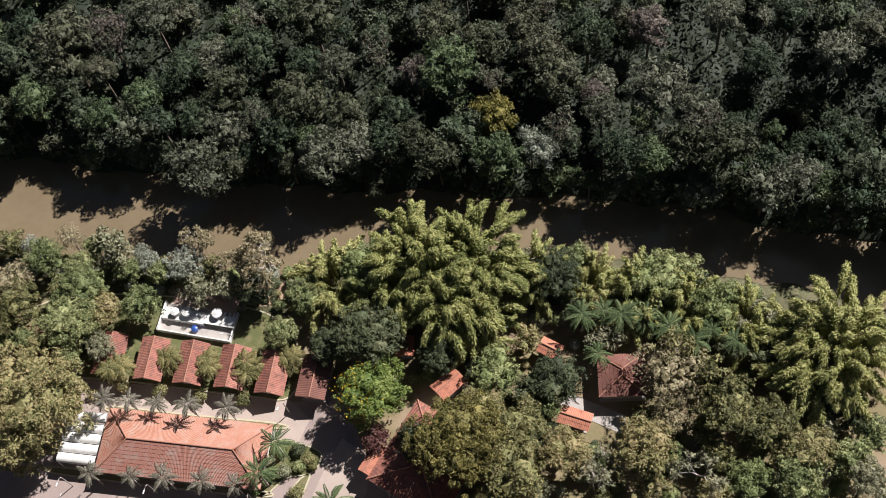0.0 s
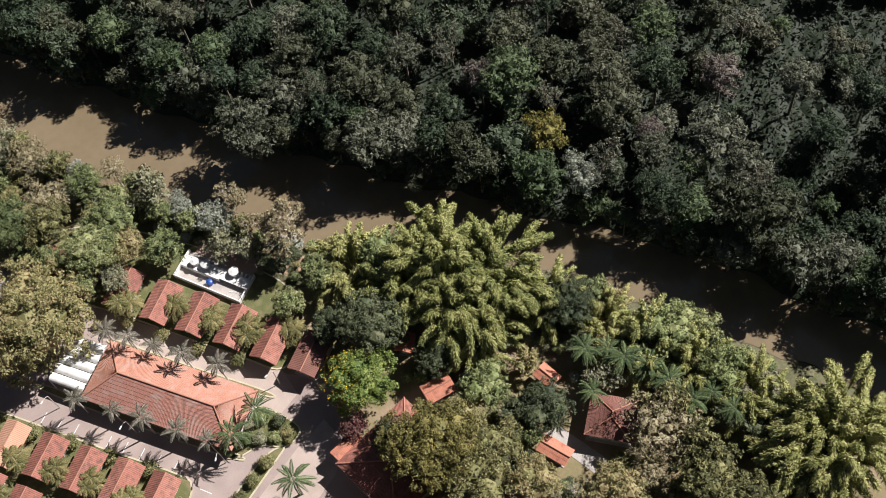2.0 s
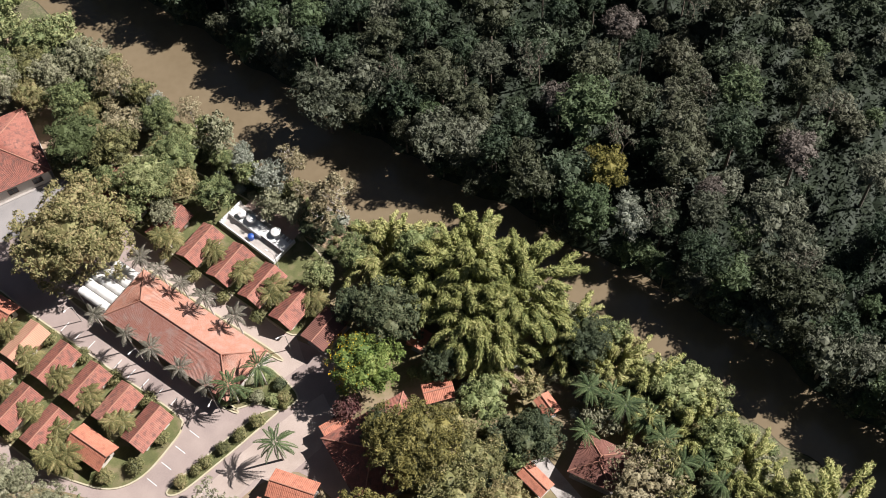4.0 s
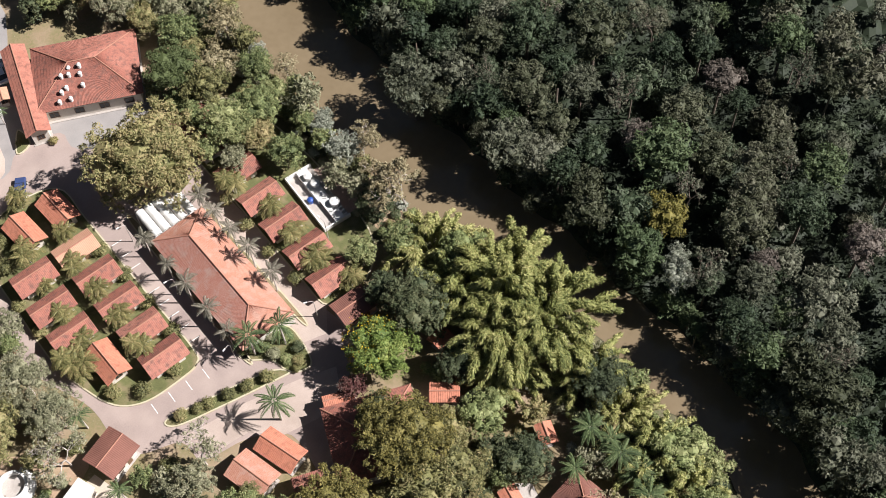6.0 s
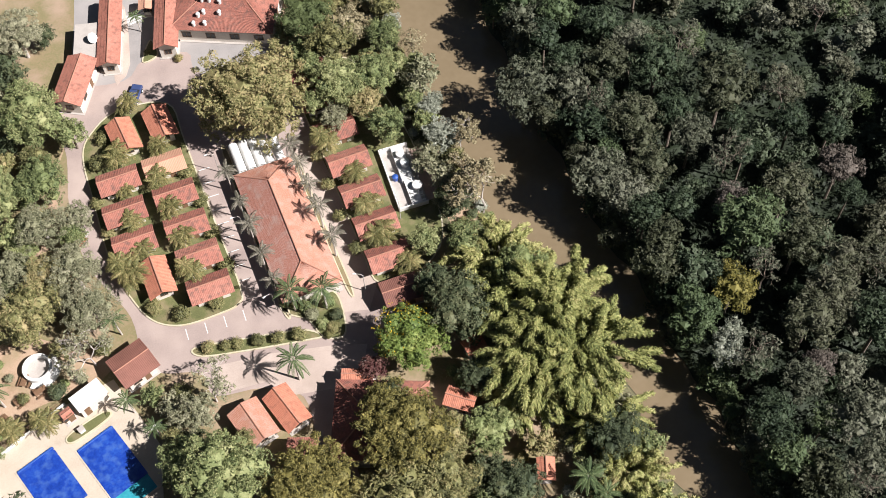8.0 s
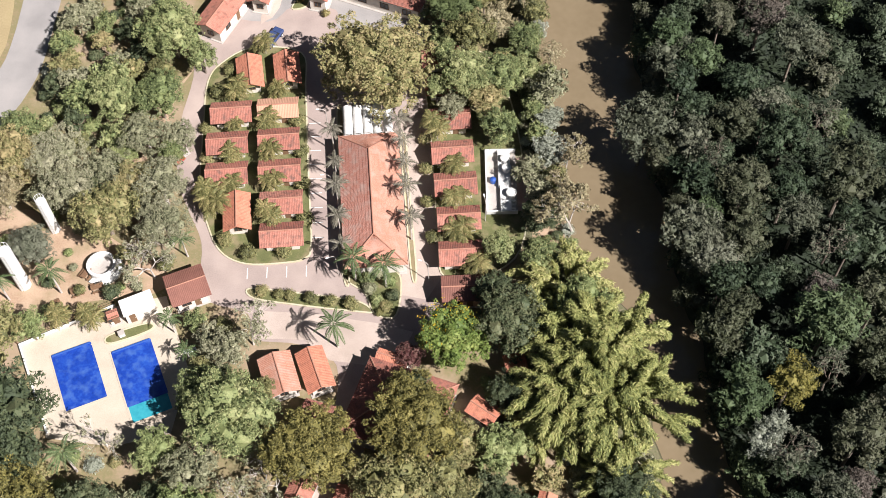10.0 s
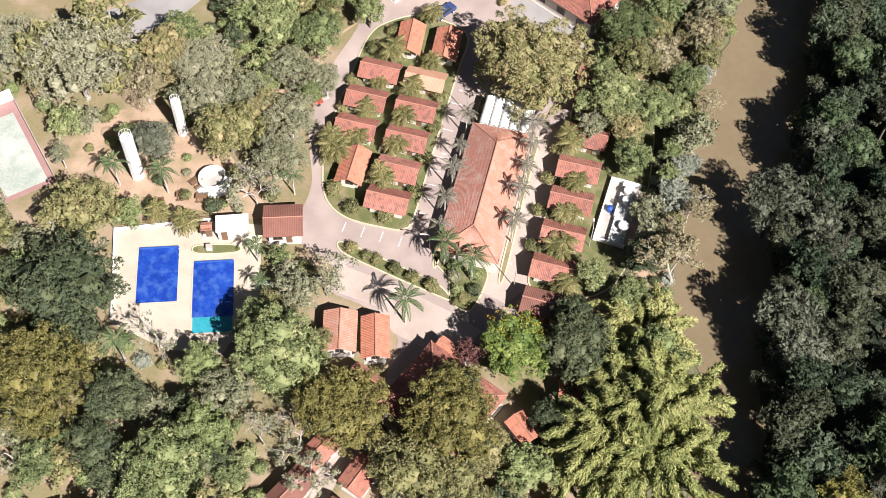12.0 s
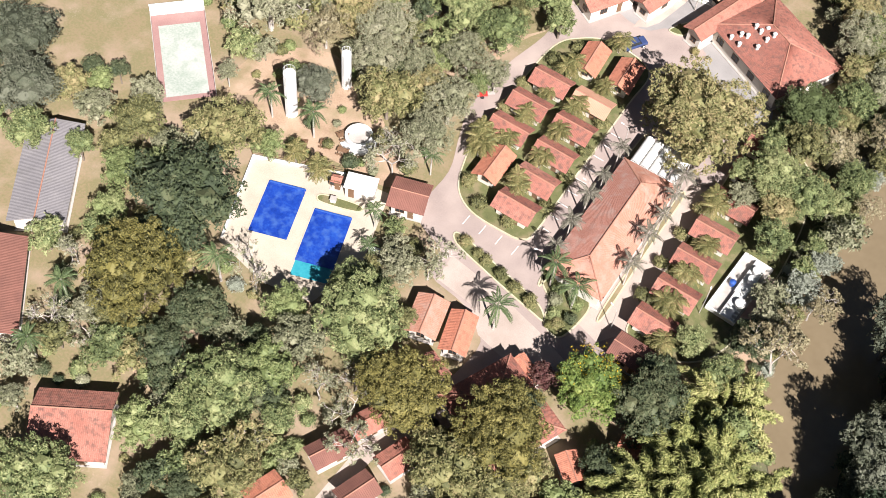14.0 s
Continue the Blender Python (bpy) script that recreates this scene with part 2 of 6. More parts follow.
def raw(name, verts, faces, material, smooth=False):
    me = bpy.data.meshes.new(name)
    me.from_pydata(verts, [], faces)
    me.materials.append(M[material])
    if smooth:
        me.polygons.foreach_set("use_smooth", [True] * len(me.polygons))
    me.update()
    return me


def add_box(bm, x0, y0, z0, x1, y1, z1, bevel=0.0):
    g = bmesh.ops.create_cube(bm, size=1.0)["verts"]
    for v in g:
        v.co = Vector(((x0, x1)[v.co.x > 0], (y0, y1)[v.co.y > 0], (z0, z1)[v.co.z > 0]))
    if bevel:
        edges = list({e for v in g for e in v.link_edges})
        bmesh.ops.bevel(bm, geom=edges, offset=bevel, segments=2, affect="EDGES", profile=0.5)


def box(x0, y0, z0, x1, y1, z1, bevel=0.0):
    bm = bmesh.new()
    add_box(bm, x0, y0, z0, x1, y1, z1, bevel)
    return bm


def add_tube(bm, pts, radii, sides=6):
    rings = []
    for i, p in enumerate(pts):
        p = Vector(p)
        d = (Vector(pts[min(i + 1, len(pts) - 1)]) - Vector(pts[max(i - 1, 0)])).normalized()
        u = d.orthogonal().normalized()
        w = d.cross(u)
        rings.append([bm.verts.new(p + (u * math.cos(a) + w * math.sin(a)) * radii[i]) for a in (2 * math.pi * k / sides for k in range(sides))])
    for a, b in zip(rings, rings[1:]):
        for k in range(sides):
            bm.faces.new((a[k], a[(k + 1) % sides], b[(k + 1) % sides], b[k]))
    bm.faces.new(rings[0][::-1])
    bm.faces.new(rings[-1])


def prism(points, z0, z1):
    """A slab over an outline."""
    bm = bmesh.new()
    low = [bm.verts.new((x, y, z0)) for x, y in points]
    top = [bm.verts.new((x, y, z1)) for x, y in points]
    n = len(points)
    f = bm.faces.new(top)
    bm.faces.new(low[::-1])
    for i in range(n):
        bm.faces.new((low[i], low[(i + 1) % n], top[(i + 1) % n], top[i]))
    bmesh.ops.recalc_face_normals(bm, faces=bm.faces[:])
    bmesh.ops.triangulate(bm, faces=[f])
    return bm


def rounded(points, steps=5, closed=True):
    """A smooth outline through a few corner points."""
    out = []
    n = len(points)
    for i in range(n if closed else n - 1):
        p = [Vector(points[(i + k) % n] if closed else points[min(max(i + k, 0), n - 1)]) for k in (-1, 0, 1, 2)]
        for s in range(steps):
            t = s / steps
            out.append(tuple(0.5 * (2 * p[1] + (p[2] - p[0]) * t + (2 * p[0] - 5 * p[1] + 4 * p[2] - p[3]) * t * t + (3 * p[1] - p[0] - 3 * p[2] + p[3]) * t ** 3)))
    if not closed:
        out.append(tuple(points[-1]))
    return out


def ribbon(points, width, z0, z1, closed=True):
    """A raised strip along a line."""
    bm = bmesh.new()
    n = len(points)
    rows = []
    for i in range(n):
        p = Vector(points[i])
        a, b = (Vector(points[i - 1]), Vector(points[(i + 1) % n])) if closed else (Vector(points[max(i - 1, 0)]), Vector(points[min(i + 1, n - 1)]))
        d = (b - a).normalized()
        s = Vector((-d.y, d.x)) * width / 2
        rows.append([bm.verts.new((*q, z)) for q, z in ((p - s, z0), (p - s, z1), (p + s, z1), (p + s, z0))])
    for i in range(n if closed else n - 1):
        a, b = rows[i], rows[(i + 1) % n]
        for k in range(3):
            bm.faces.new((a[k], a[k + 1], b[k + 1], b[k]))
    bmesh.ops.recalc_face_normals(bm, faces=bm.faces[:])
    return bm


def slope(name, a, b, c, d, material, parent, pitch=0.24, course=0.55, label=""):
    """A tiled roof slope: eave from a to b, upper edge from d to c; ribs run up the slope and courses step over one another."""
    a, b, c, d = map(Vector, (a, b, c, d))
    nrm = (b - a).cross(d - a).normalized()
    nu = max(2, int((b - a).length / pitch)) * 2
    nv = max(2, int((((d + c) - (a + b)) / 2).length / course))
    verts, faces = [], []
    for j in range(nv):
        for e in (0, 1):
            t = (j + e) / nv
            lo, hi = a.lerp(d, t), b.lerp(c, t)
            for i in range(nu + 1):
                p = lo.lerp(hi, i / nu)
                verts.append(p + nrm * ((0.03 if i % 2 else 0.0) + 0.03 * (1 - e) - 0.02))
    w = nu + 1
    for r in range(2 * nv - 1):
        for i in range(nu):
            faces.append((r * w + i, r * w + i + 1, (r + 1) * w + i + 1, (r + 1) * w + i))
    n0 = len(verts)
    under = [a, b, c, d]
    verts += [p - nrm * 0.14 for p in under]
    faces += [(n0 + 3, n0 + 2, n0 + 1, n0)]
    edge = [[i for i in range(w)], [(2 * nv - 1) * w + i for i in range(w)]]
    faces += [tuple([n0, n0 + 1] + edge[0][::-1]), tuple([n0 + 2, n0 + 3] + edge[1])]
    faces += [tuple([n0 + 3, n0] + [r * w for r in range(2 * nv)]), tuple([n0 + 1, n0 + 2] + [r * w + nu for r in range(2 * nv)][::-1])]
    return part(name, raw(name, verts, faces, material), "", parent, label)


def ridge_cap(p, q, parent, material="mortar", r=0.1):
    """A line of lapped half-round ridge tiles as one moulded strip."""
    bm = bmesh.new()
    p, q = Vector(p), Vector(q)
    n = max(2, int((q - p).length / 0.4))
    pts, radii = [], []
    for i in range(n):
        pts += [p.lerp(q, i / n), p.lerp(q, (i + 0.97) / n)]
        radii += [r * 1.1, r * 0.9]
    add_tube(bm, pts, radii, 6)
    return part("ridge_cap", bm, material, parent)


def window(parent, x, y, z, w, h, face, name="window"):
    """A framed pane on a wall; face is the wall's outward axis."""
    win = new(name)
    win.parent = parent
    turn = {"-y": 0, "x": 90, "y": 180, "-x": -90}[face]
    win.matrix_basis = pose(x, y, z, 0, 0, turn)
    bm = bmesh.new()
    for x0, x1, z0, z1 in ((-w / 2 - 0.07, w / 2 + 0.07, -0.07, 0), (-w / 2 - 0.07, w / 2 + 0.07, h, h + 0.07), (-w / 2 - 0.07, -w / 2, 0, h), (w / 2, w / 2 + 0.07, 0, h), (-0.03, 0.03, 0, h)):
        add_box(bm, x0, -0.06, z0, x1, 0.0, z1)
    part("frame", bm, "wood", win)
    part("pane", box(-w / 2, -0.02, 0, w / 2, 0.01, h), "dark", win, "dark glass pane")
    return win


def door(parent, x, y, z, face, w=0.85, h=2.05):
    d = part("door", box(-w / 2, -0.05, 0, w / 2, 0.0, h, 0.012), "wood", parent, "brown timber door")
    d.matrix_basis = pose(x, y, z, 0, 0, {"-y": 0, "x": 90, "y": 180, "-x": -90}[face])
    part("handle", box(w / 2 - 0.12, -0.1, 1.0, w / 2 - 0.06, -0.05, 1.04), "white", d)
    return d


def house_walls(h, x0, y0, x1, y1, height, material, name="wall"):
    """Four walls with thickness, butted end to end."""
    t = 0.16
    for a in ((x0, y0, x1, y0 + t), (x0, y1 - t, x1, y1), (x0, y0 + t, x0 + t, y1 - t), (x1 - t, y0 + t, x1, y1 - t)):
        part(name, box(a[0], a[1], 0, a[2], a[3], height), material, h)


def gable_house(name, label, w, d, eave, rise, material, wall="plaster", over=0.7, group="", skew=0.0, open_front=False, category="house"):
    """A house with its ridge along x: w and d over the eaves."""
    h = tagged(new(name), label, category, group)
    SIZES[h.name] = (w, d)
    x, y = w / 2, d / 2
    slope("roof_slope", (-x, -y, eave), (x, -y, eave), (x, skew, eave + rise), (-x, skew, eave + rise), material, h)
    slope("roof_slope", (x, y, eave), (-x, y, eave), (-x, skew, eave + rise), (x, skew, eave + rise), material, h)
    ridge_cap((-x, skew, eave + rise + 0.03), (x, skew, eave + rise + 0.03), h)
    ix, iy = x - over, y - over
    top = eave + rise * 0.1
    house_walls(h, -ix, -iy, ix, iy, top, wall)
    for s in (-1, 1):
        bm = bmesh.new()
        v = [bm.verts.new((s * (ix - o), yy, zz)) for o in (0, 0.16) for yy, zz in ((-iy, top), (iy, top), (skew, eave + rise - 0.16))]
        for f in ((0, 1, 2), (5, 4, 3), (0, 3, 4, 1), (1, 4, 5, 2), (2, 5, 3, 0)):
            bm.faces.new([v[k] for k in f])
        bmesh.ops.recalc_face_normals(bm, faces=bm.faces[:])
        part("gable", bm, wall, h)
    part("plinth", box(-ix - 0.3, -iy - 0.3, 0, ix + 0.3, iy + 0.3, 0.12, 0.02), "concrete", h)
    door(h, ix * 0.35, -iy, 0.12, "-y")
    window(h, -ix * 0.4, -iy, 1.0, 1.2, 1.0, "-y")
    window(h, ix, 0, 1.0, 1.0, 0.9, "x")
    window(h, -ix, 0, 1.0, 1.0, 0.9, "-x")
    return h


def hip_house(name, label, w, d, eave, rise, material, wall="plaster", hip=None, over=0.6, other=None, category="building"):
    """A house with a hipped roof, ridge along its longer side x."""
    h = tagged(new(name), label, category)
    SIZES[h.name] = (w, d)
    x, y = w / 2, d / 2
    hip = d / 2 if hip is None else hip
    z = eave + rise
    A, B, C, D = (-x, -y, eave), (x, -y, eave), (x, y, eave), (-x, y, eave)
    R, S = (-x + hip, 0, z), (x - hip, 0, z)
    slope("roof_slope", A, B, S, R, material, h)
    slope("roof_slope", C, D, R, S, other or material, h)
    for a, b, c in ((B, C, S), (D, A, R)):
        e = (Vector(b) - Vector(a)).normalized() * 0.05
        slope("roof_slope", a, b, Vector(c) + e, Vector(c) - e, material, h)
    for a, b in ((R, S), (A, R), (B, S), (C, S), (D, R)):
        ridge_cap(Vector(a) + Vector((0, 0, 0.05)), Vector(b) + Vector((0, 0, 0.05)), h)
    ix, iy = x - over, y - over
    house_walls(h, -ix, -iy, ix, iy, eave, wall)
    part("plinth", box(-ix - 0.4, -iy - 0.4, 0, ix + 0.4, iy + 0.4, 0.12, 0.02), "concrete", h)
    n = max(1, int(w / 4))
    for k in range(n):
        xx = -ix + (k + 0.5) * 2 * ix / n
        window(h, xx, -iy, 1.0, 1.4, 1.1, "-y")
        window(h, xx, iy, 1.0, 1.4, 1.1, "y")
    door(h, ix, 0, 0.12, "x")
    return h


BLOCKS = []
SIZES = {}


def put(ob, x, y, turn=0.0, z=0.0, size=1.0):
    if ob.name in SIZES:
        BLOCKS.append((x, y, turn, *SIZES[ob.name]))
    ob.matrix_basis = pose(x, y, z, 0, 0, turn) @ Matrix.Scale(size, 4)
    return ob


# ---- plants ----


def leaf_shell(rng, lobes, count, size, flat=0.5, droop=0.0):
    """Leaf sprays over the outside of overlapping lobes: arrays of vertices and faces."""
    verts, faces = [], []
    area = np.array([l[3] ** 2 for l in lobes])
    share = (count * area / area.sum()).astype(int)
    for (cx, cy, cz, r, sq), m in zip(lobes, share):
        v = rng.normal(size=(m, 3))
        v /= np.linalg.norm(v, axis=1)[:, None]
        v[:, 2] = np.where(v[:, 2] < -0.35, -v[:, 2], v[:, 2])
        bumpy = 1 + 0.16 * np.sin(v[:, 0] * 7 + cx) * np.cos(v[:, 1] * 6 + cy) + rng.normal(size=m) * 0.11
        p = v * (r * bumpy)[:, None] * (1, 1, sq) + (cx, cy, cz)
        keep = np.ones(m, bool)
        for (ox, oy, oz, orr, osq) in lobes:
            if (ox, oy, oz) != (cx, cy, cz):
                if abs(ox - cx) + abs(oy - cy) > 1.5 * (r + orr):
                    continue
                q = (p - (ox, oy, oz)) / (1, 1, osq)
                keep &= (q ** 2).sum(1) > (orr * 0.75) ** 2
        p, v = p[keep], v[keep]
        k = len(p)
        nrm = v + rng.normal(size=(k, 3)) * flat + (0, 0, 0.25)
        nrm /= np.linalg.norm(nrm, axis=1)[:, None]
        t1 = np.cross(nrm, rng.normal(size=(k, 3)))
        t1 /= np.linalg.norm(t1, axis=1)[:, None]
        t1[:, 2] -= droop
        t2 = np.cross(nrm, t1)
        s = size * (0.6 + 0.8 * rng.random(k))[:, None]
        n0 = len(verts)
        turn = t1 * (-0.5 + 0.7 * rng.random(k))[:, None] + t2 * np.where(rng.random(k) < 0.5, -0.9, 0.9)[:, None]
        side = np.cross(nrm, turn)
        pair = np.stack([p - t2 * s * 0.42, p + t2 * s * 0.42, p + t1 * s * 1.25 + nrm * s * 0.25, p - side * s * 0.4 - t1 * s * 0.3, p + side * s * 0.4 - t1 * s * 0.3, p + turn * s * 1.15 - nrm * s * 0.15], 1)
        verts.extend(pair.reshape(-1, 3).tolist())
        faces.extend((np.arange(6 * k).reshape(-1, 3) + n0).tolist())
    return verts, faces


def add_core(verts, faces, lobes, shrink=0.8, fine=2):
    """Rounded inner masses that stop the light inside the crown."""
    for cx, cy, cz, r, sq in lobes:
        bm = bmesh.new()
        bmesh.ops.create_icosphere(bm, subdivisions=fine, radius=r * shrink)
        n0 = len(verts)
        for v in bm.verts:
            j = 1 + 0.12 * noise.noise(v.co * 0.9 + Vector((cx, cy, cz)))
            verts.append((v.co.x * j + cx, v.co.y * j + cy, v.co.z * j * sq + cz))
        faces.extend([tuple(n0 + v.index for v in f.verts) for f in bm.faces])
        bm.free()


def crown_lobes(rng, n, spread=0.62, low=0.32, high=0.5, squash=0.75, tall=0.45):
    lobes = [(0.0, 0.0, 0.0, 0.55, squash)]
    for i in range(n):
        a = i * 2.4 + rng.random() * 0.7
        rr = spread * math.sqrt((i + 0.6) / n) * (0.85 + 0.3 * rng.random())
        lobes.append((rr * math.cos(a), rr * math.sin(a), tall * (1 - (rr / 0.8) ** 2) * 0.8 - 0.1 + rng.normal() * 0.07, low + (high - low) * rng.random(), squash))
    return lobes


def clumps(rng, lobes, n, low, high):
    """Small leaf clumps over the outside of a crown's lobes."""
    area = np.array([l[3] ** 2 for l in lobes])
    out = []
    while len(out) < n:
        cx, cy, cz, r, sq = lobes[rng.choice(len(lobes), p=area / area.sum())]
        v = rng.normal(size=3)
        v /= np.linalg.norm(v)
        if v[2] < -0.5:
            continue
        s = low + (high - low) * rng.random()
        p = np.array((cx, cy, cz)) + v * (r - s * 0.1 + 0.3 * s * rng.normal()) * (1, 1, sq)
        if all((((p - o[:3]) / (1, 1, o[4])) ** 2).sum() > (o[3] * 0.8) ** 2 for o in lobes if o[:3] != (cx, cy, cz)):
            out.append((*p, s, 0.8))
    return out


def tree(name, label, seed, leaf, bark="bark", lobes=9, count=1700, size=0.1, core=0.82, second=None, squash=0.75, tall=0.45, flat=0.8, fine=1, low=0.4):
    """A tree of crown radius 1 whose crown's middle stands at height 1.4: trunk, limbs and leaf sprays."""
    rng = np.random.default_rng(seed)
    t = tagged(new(name), label, "tree")
    ls = crown_lobes(rng, lobes, squash=squash, tall=tall)
    if low:
        ls += [(0.5 * math.cos(k * 2.2), 0.5 * math.sin(k * 2.2), -0.35 - 0.3 * low * rng.random(), 0.36 + 0.12 * rng.random(), squash) for k in range(3)]
    bm = bmesh.new()
    add_tube(bm, [(0, 0, -3.2), (0.02, 0.01, 0.3), (0, 0, 1.0)], [0.085, 0.06, 0.045], 7)
    for x, y, z, r, s in ls[1:7]:
        add_tube(bm, [(0, 0, 0.75), (x * 0.45, y * 0.45, 1.1 + z * 0.3), (x * 0.9, y * 0.9, 1.4 + z)], [0.035, 0.024, 0.01], 5)
    part("trunk", bm, bark, t)
    up = [(x, y, z + 1.4, r, s) for x, y, z, r, s in ls]
    n = int(min(230, max(30, count / 45)))
    bunches = clumps(rng, up, n, 0.75 / math.sqrt(n), 1.35 / math.sqrt(n))
    v, f = leaf_shell(rng, bunches, int(count * 0.85), size, flat)
    w, g = leaf_shell(rng, [(x, y, z, r * 0.75, s) for x, y, z, r, s in up], int(count * 0.22), size * 1.25, flat)
    f += [tuple(k + len(v) for k in q) for q in g]
    v += w
    if core:
        add_core(v, f, up, core * 0.77, fine)
    part("crown", raw("crown", v, f, leaf), "", t)
    if second:
        top = [l for l in up if second[2](l)] or up[-2:]
        v, f = leaf_shell(rng, [(x, y, z, r * 1.05, s) for x, y, z, r, s in top], second[1], size * 0.7, flat)
        part("blossom", raw("blossom", v, f, second[0]), "", t, "yellow flower heads")
    return t


def bare_tree(name, label, seed, bark="bark_pale", leaf=None, leaves=0):
    """A leafless tree of crown radius 1: limbs that fork into fine twigs."""
    rng = np.random.default_rng(seed)
    t = tagged(new(name), label, "tree")
    bm = bmesh.new()
    tips = []

    def grow(p, d, length, r, depth):
        q = p + d * length * 0.5 + Vector(rng.normal(size=3) * length * 0.06)
        e = p + d * length
        add_tube(bm, [p, q, e], [r, r * 0.85, r * 0.65], 5 if depth < 2 else 3)
        if depth == 5:
            tips.append(e)
            return
        for k in range(3 if depth < 4 else 2):
            n = (d + Vector(rng.normal(size=3)) * (0.55 + 0.06 * depth)).normalized()
            n.z = n.z * 0.8 + 0.15
            grow(e, n.normalized(), (length if depth else 0.75) * (0.62 + 0.2 * rng.random()), r * 0.62, depth + 1)
    grow(Vector((0, 0, -0.6)), Vector((0.03, 0.02, 1)), 1.3, 0.055, 0)
    tagged(part("branchwork", bm, bark, t), kind="stuff")
    if leaf and leaves:
        pick = rng.choice(len(tips), leaves)
        v, f = leaf_shell(rng, [(*tips[i], 0.11, 0.8) for i in pick], leaves * 5, 0.075, 0.8)
        part("crown", raw("crown", v, f, leaf), "", t)
    return t


def frond_mesh(name, leaf, length=1.0, pairs=22, width=0.26, arch=0.55, seed=1):
    """One feathered palm leaf along +x that arches down."""
    rng = np.random.default_rng(seed)
    verts, faces = [], []

    def at(t):
        return Vector((length * (t - 0.12 * t * t), 0, length * (0.42 * t - arch * 1.35 * t * t)))
    for i in range(8):
        p, q = at(i / 8), at((i + 1) / 8)
        n0 = len(verts)
        w = 0.018 * (1 - i / 9)
        verts += [p + Vector((0, -w, 0)), p + Vector((0, w, 0)), q + Vector((0, w, 0)), q + Vector((0, -w, 0))]
        faces.append((n0, n0 + 1, n0 + 2, n0 + 3))
    for i in range(pairs):
        t = 0.12 + 0.88 * i / (pairs - 1)
        p = at(t)
        l = width * (0.45 + 0.75 * math.sin(math.pi * min(1, 0.2 + t * 0.8))) * (0.85 + 0.3 * rng.random())
        for s in (-1, 1):
            n0 = len(verts)
            tip = p + Vector((l * 0.55, s * l, -l * (0.25 + 0.4 * rng.random())))
            mid = p.lerp(tip, 0.5) + Vector((0, 0, l * 0.12))
            g = Vector((0.024 * length, 0, 0))
            verts += [p - g * 0.6, mid - g, tip, mid + g]
            faces.append((n0, n0 + 1, n0 + 2, n0 + 3))
    return raw(name, verts, faces, leaf)


def palm(name, label, leaf, height, reach, fronds=15, seed=1, bark="bark_pale", stems=1, thick=0.14, shaft=True):
    rng = np.random.default_rng(seed)
    t = tagged(new(name), label, "palm tree")
    me = frond_mesh("frond", leaf, reach, seed=seed, arch=0.5)
    for k in range(stems):
        a = 2.4 * k
        lean = 0.0 if stems == 1 else 0.35
        top = Vector((math.cos(a) * lean * height * 0.6, math.sin(a) * lean * height * 0.6, height * (1 - 0.12 * k)))
        bm = bmesh.new()
        add_tube(bm, [(math.cos(a) * 0.1 * (stems > 1), math.sin(a) * 0.1 * (stems > 1), -0.1), top * 0.5 + Vector((0.03, 0, 0)), top], [thick * 1.25, thick, thick * 0.8], 7)
        part("trunk", bm, bark, t)
        for i in range(fronds):
            o = part("frond", me, "", t)
            lift = (i % 3) * 14 - 16 + rng.normal() * 5
            o.matrix_basis = Matrix.Translation(top) @ pose(0, 0, 0, 0, -lift, i * 137.5 + rng.normal() * 8) @ Matrix.Scale(0.82 + 0.3 * rng.random(), 4)
    return t


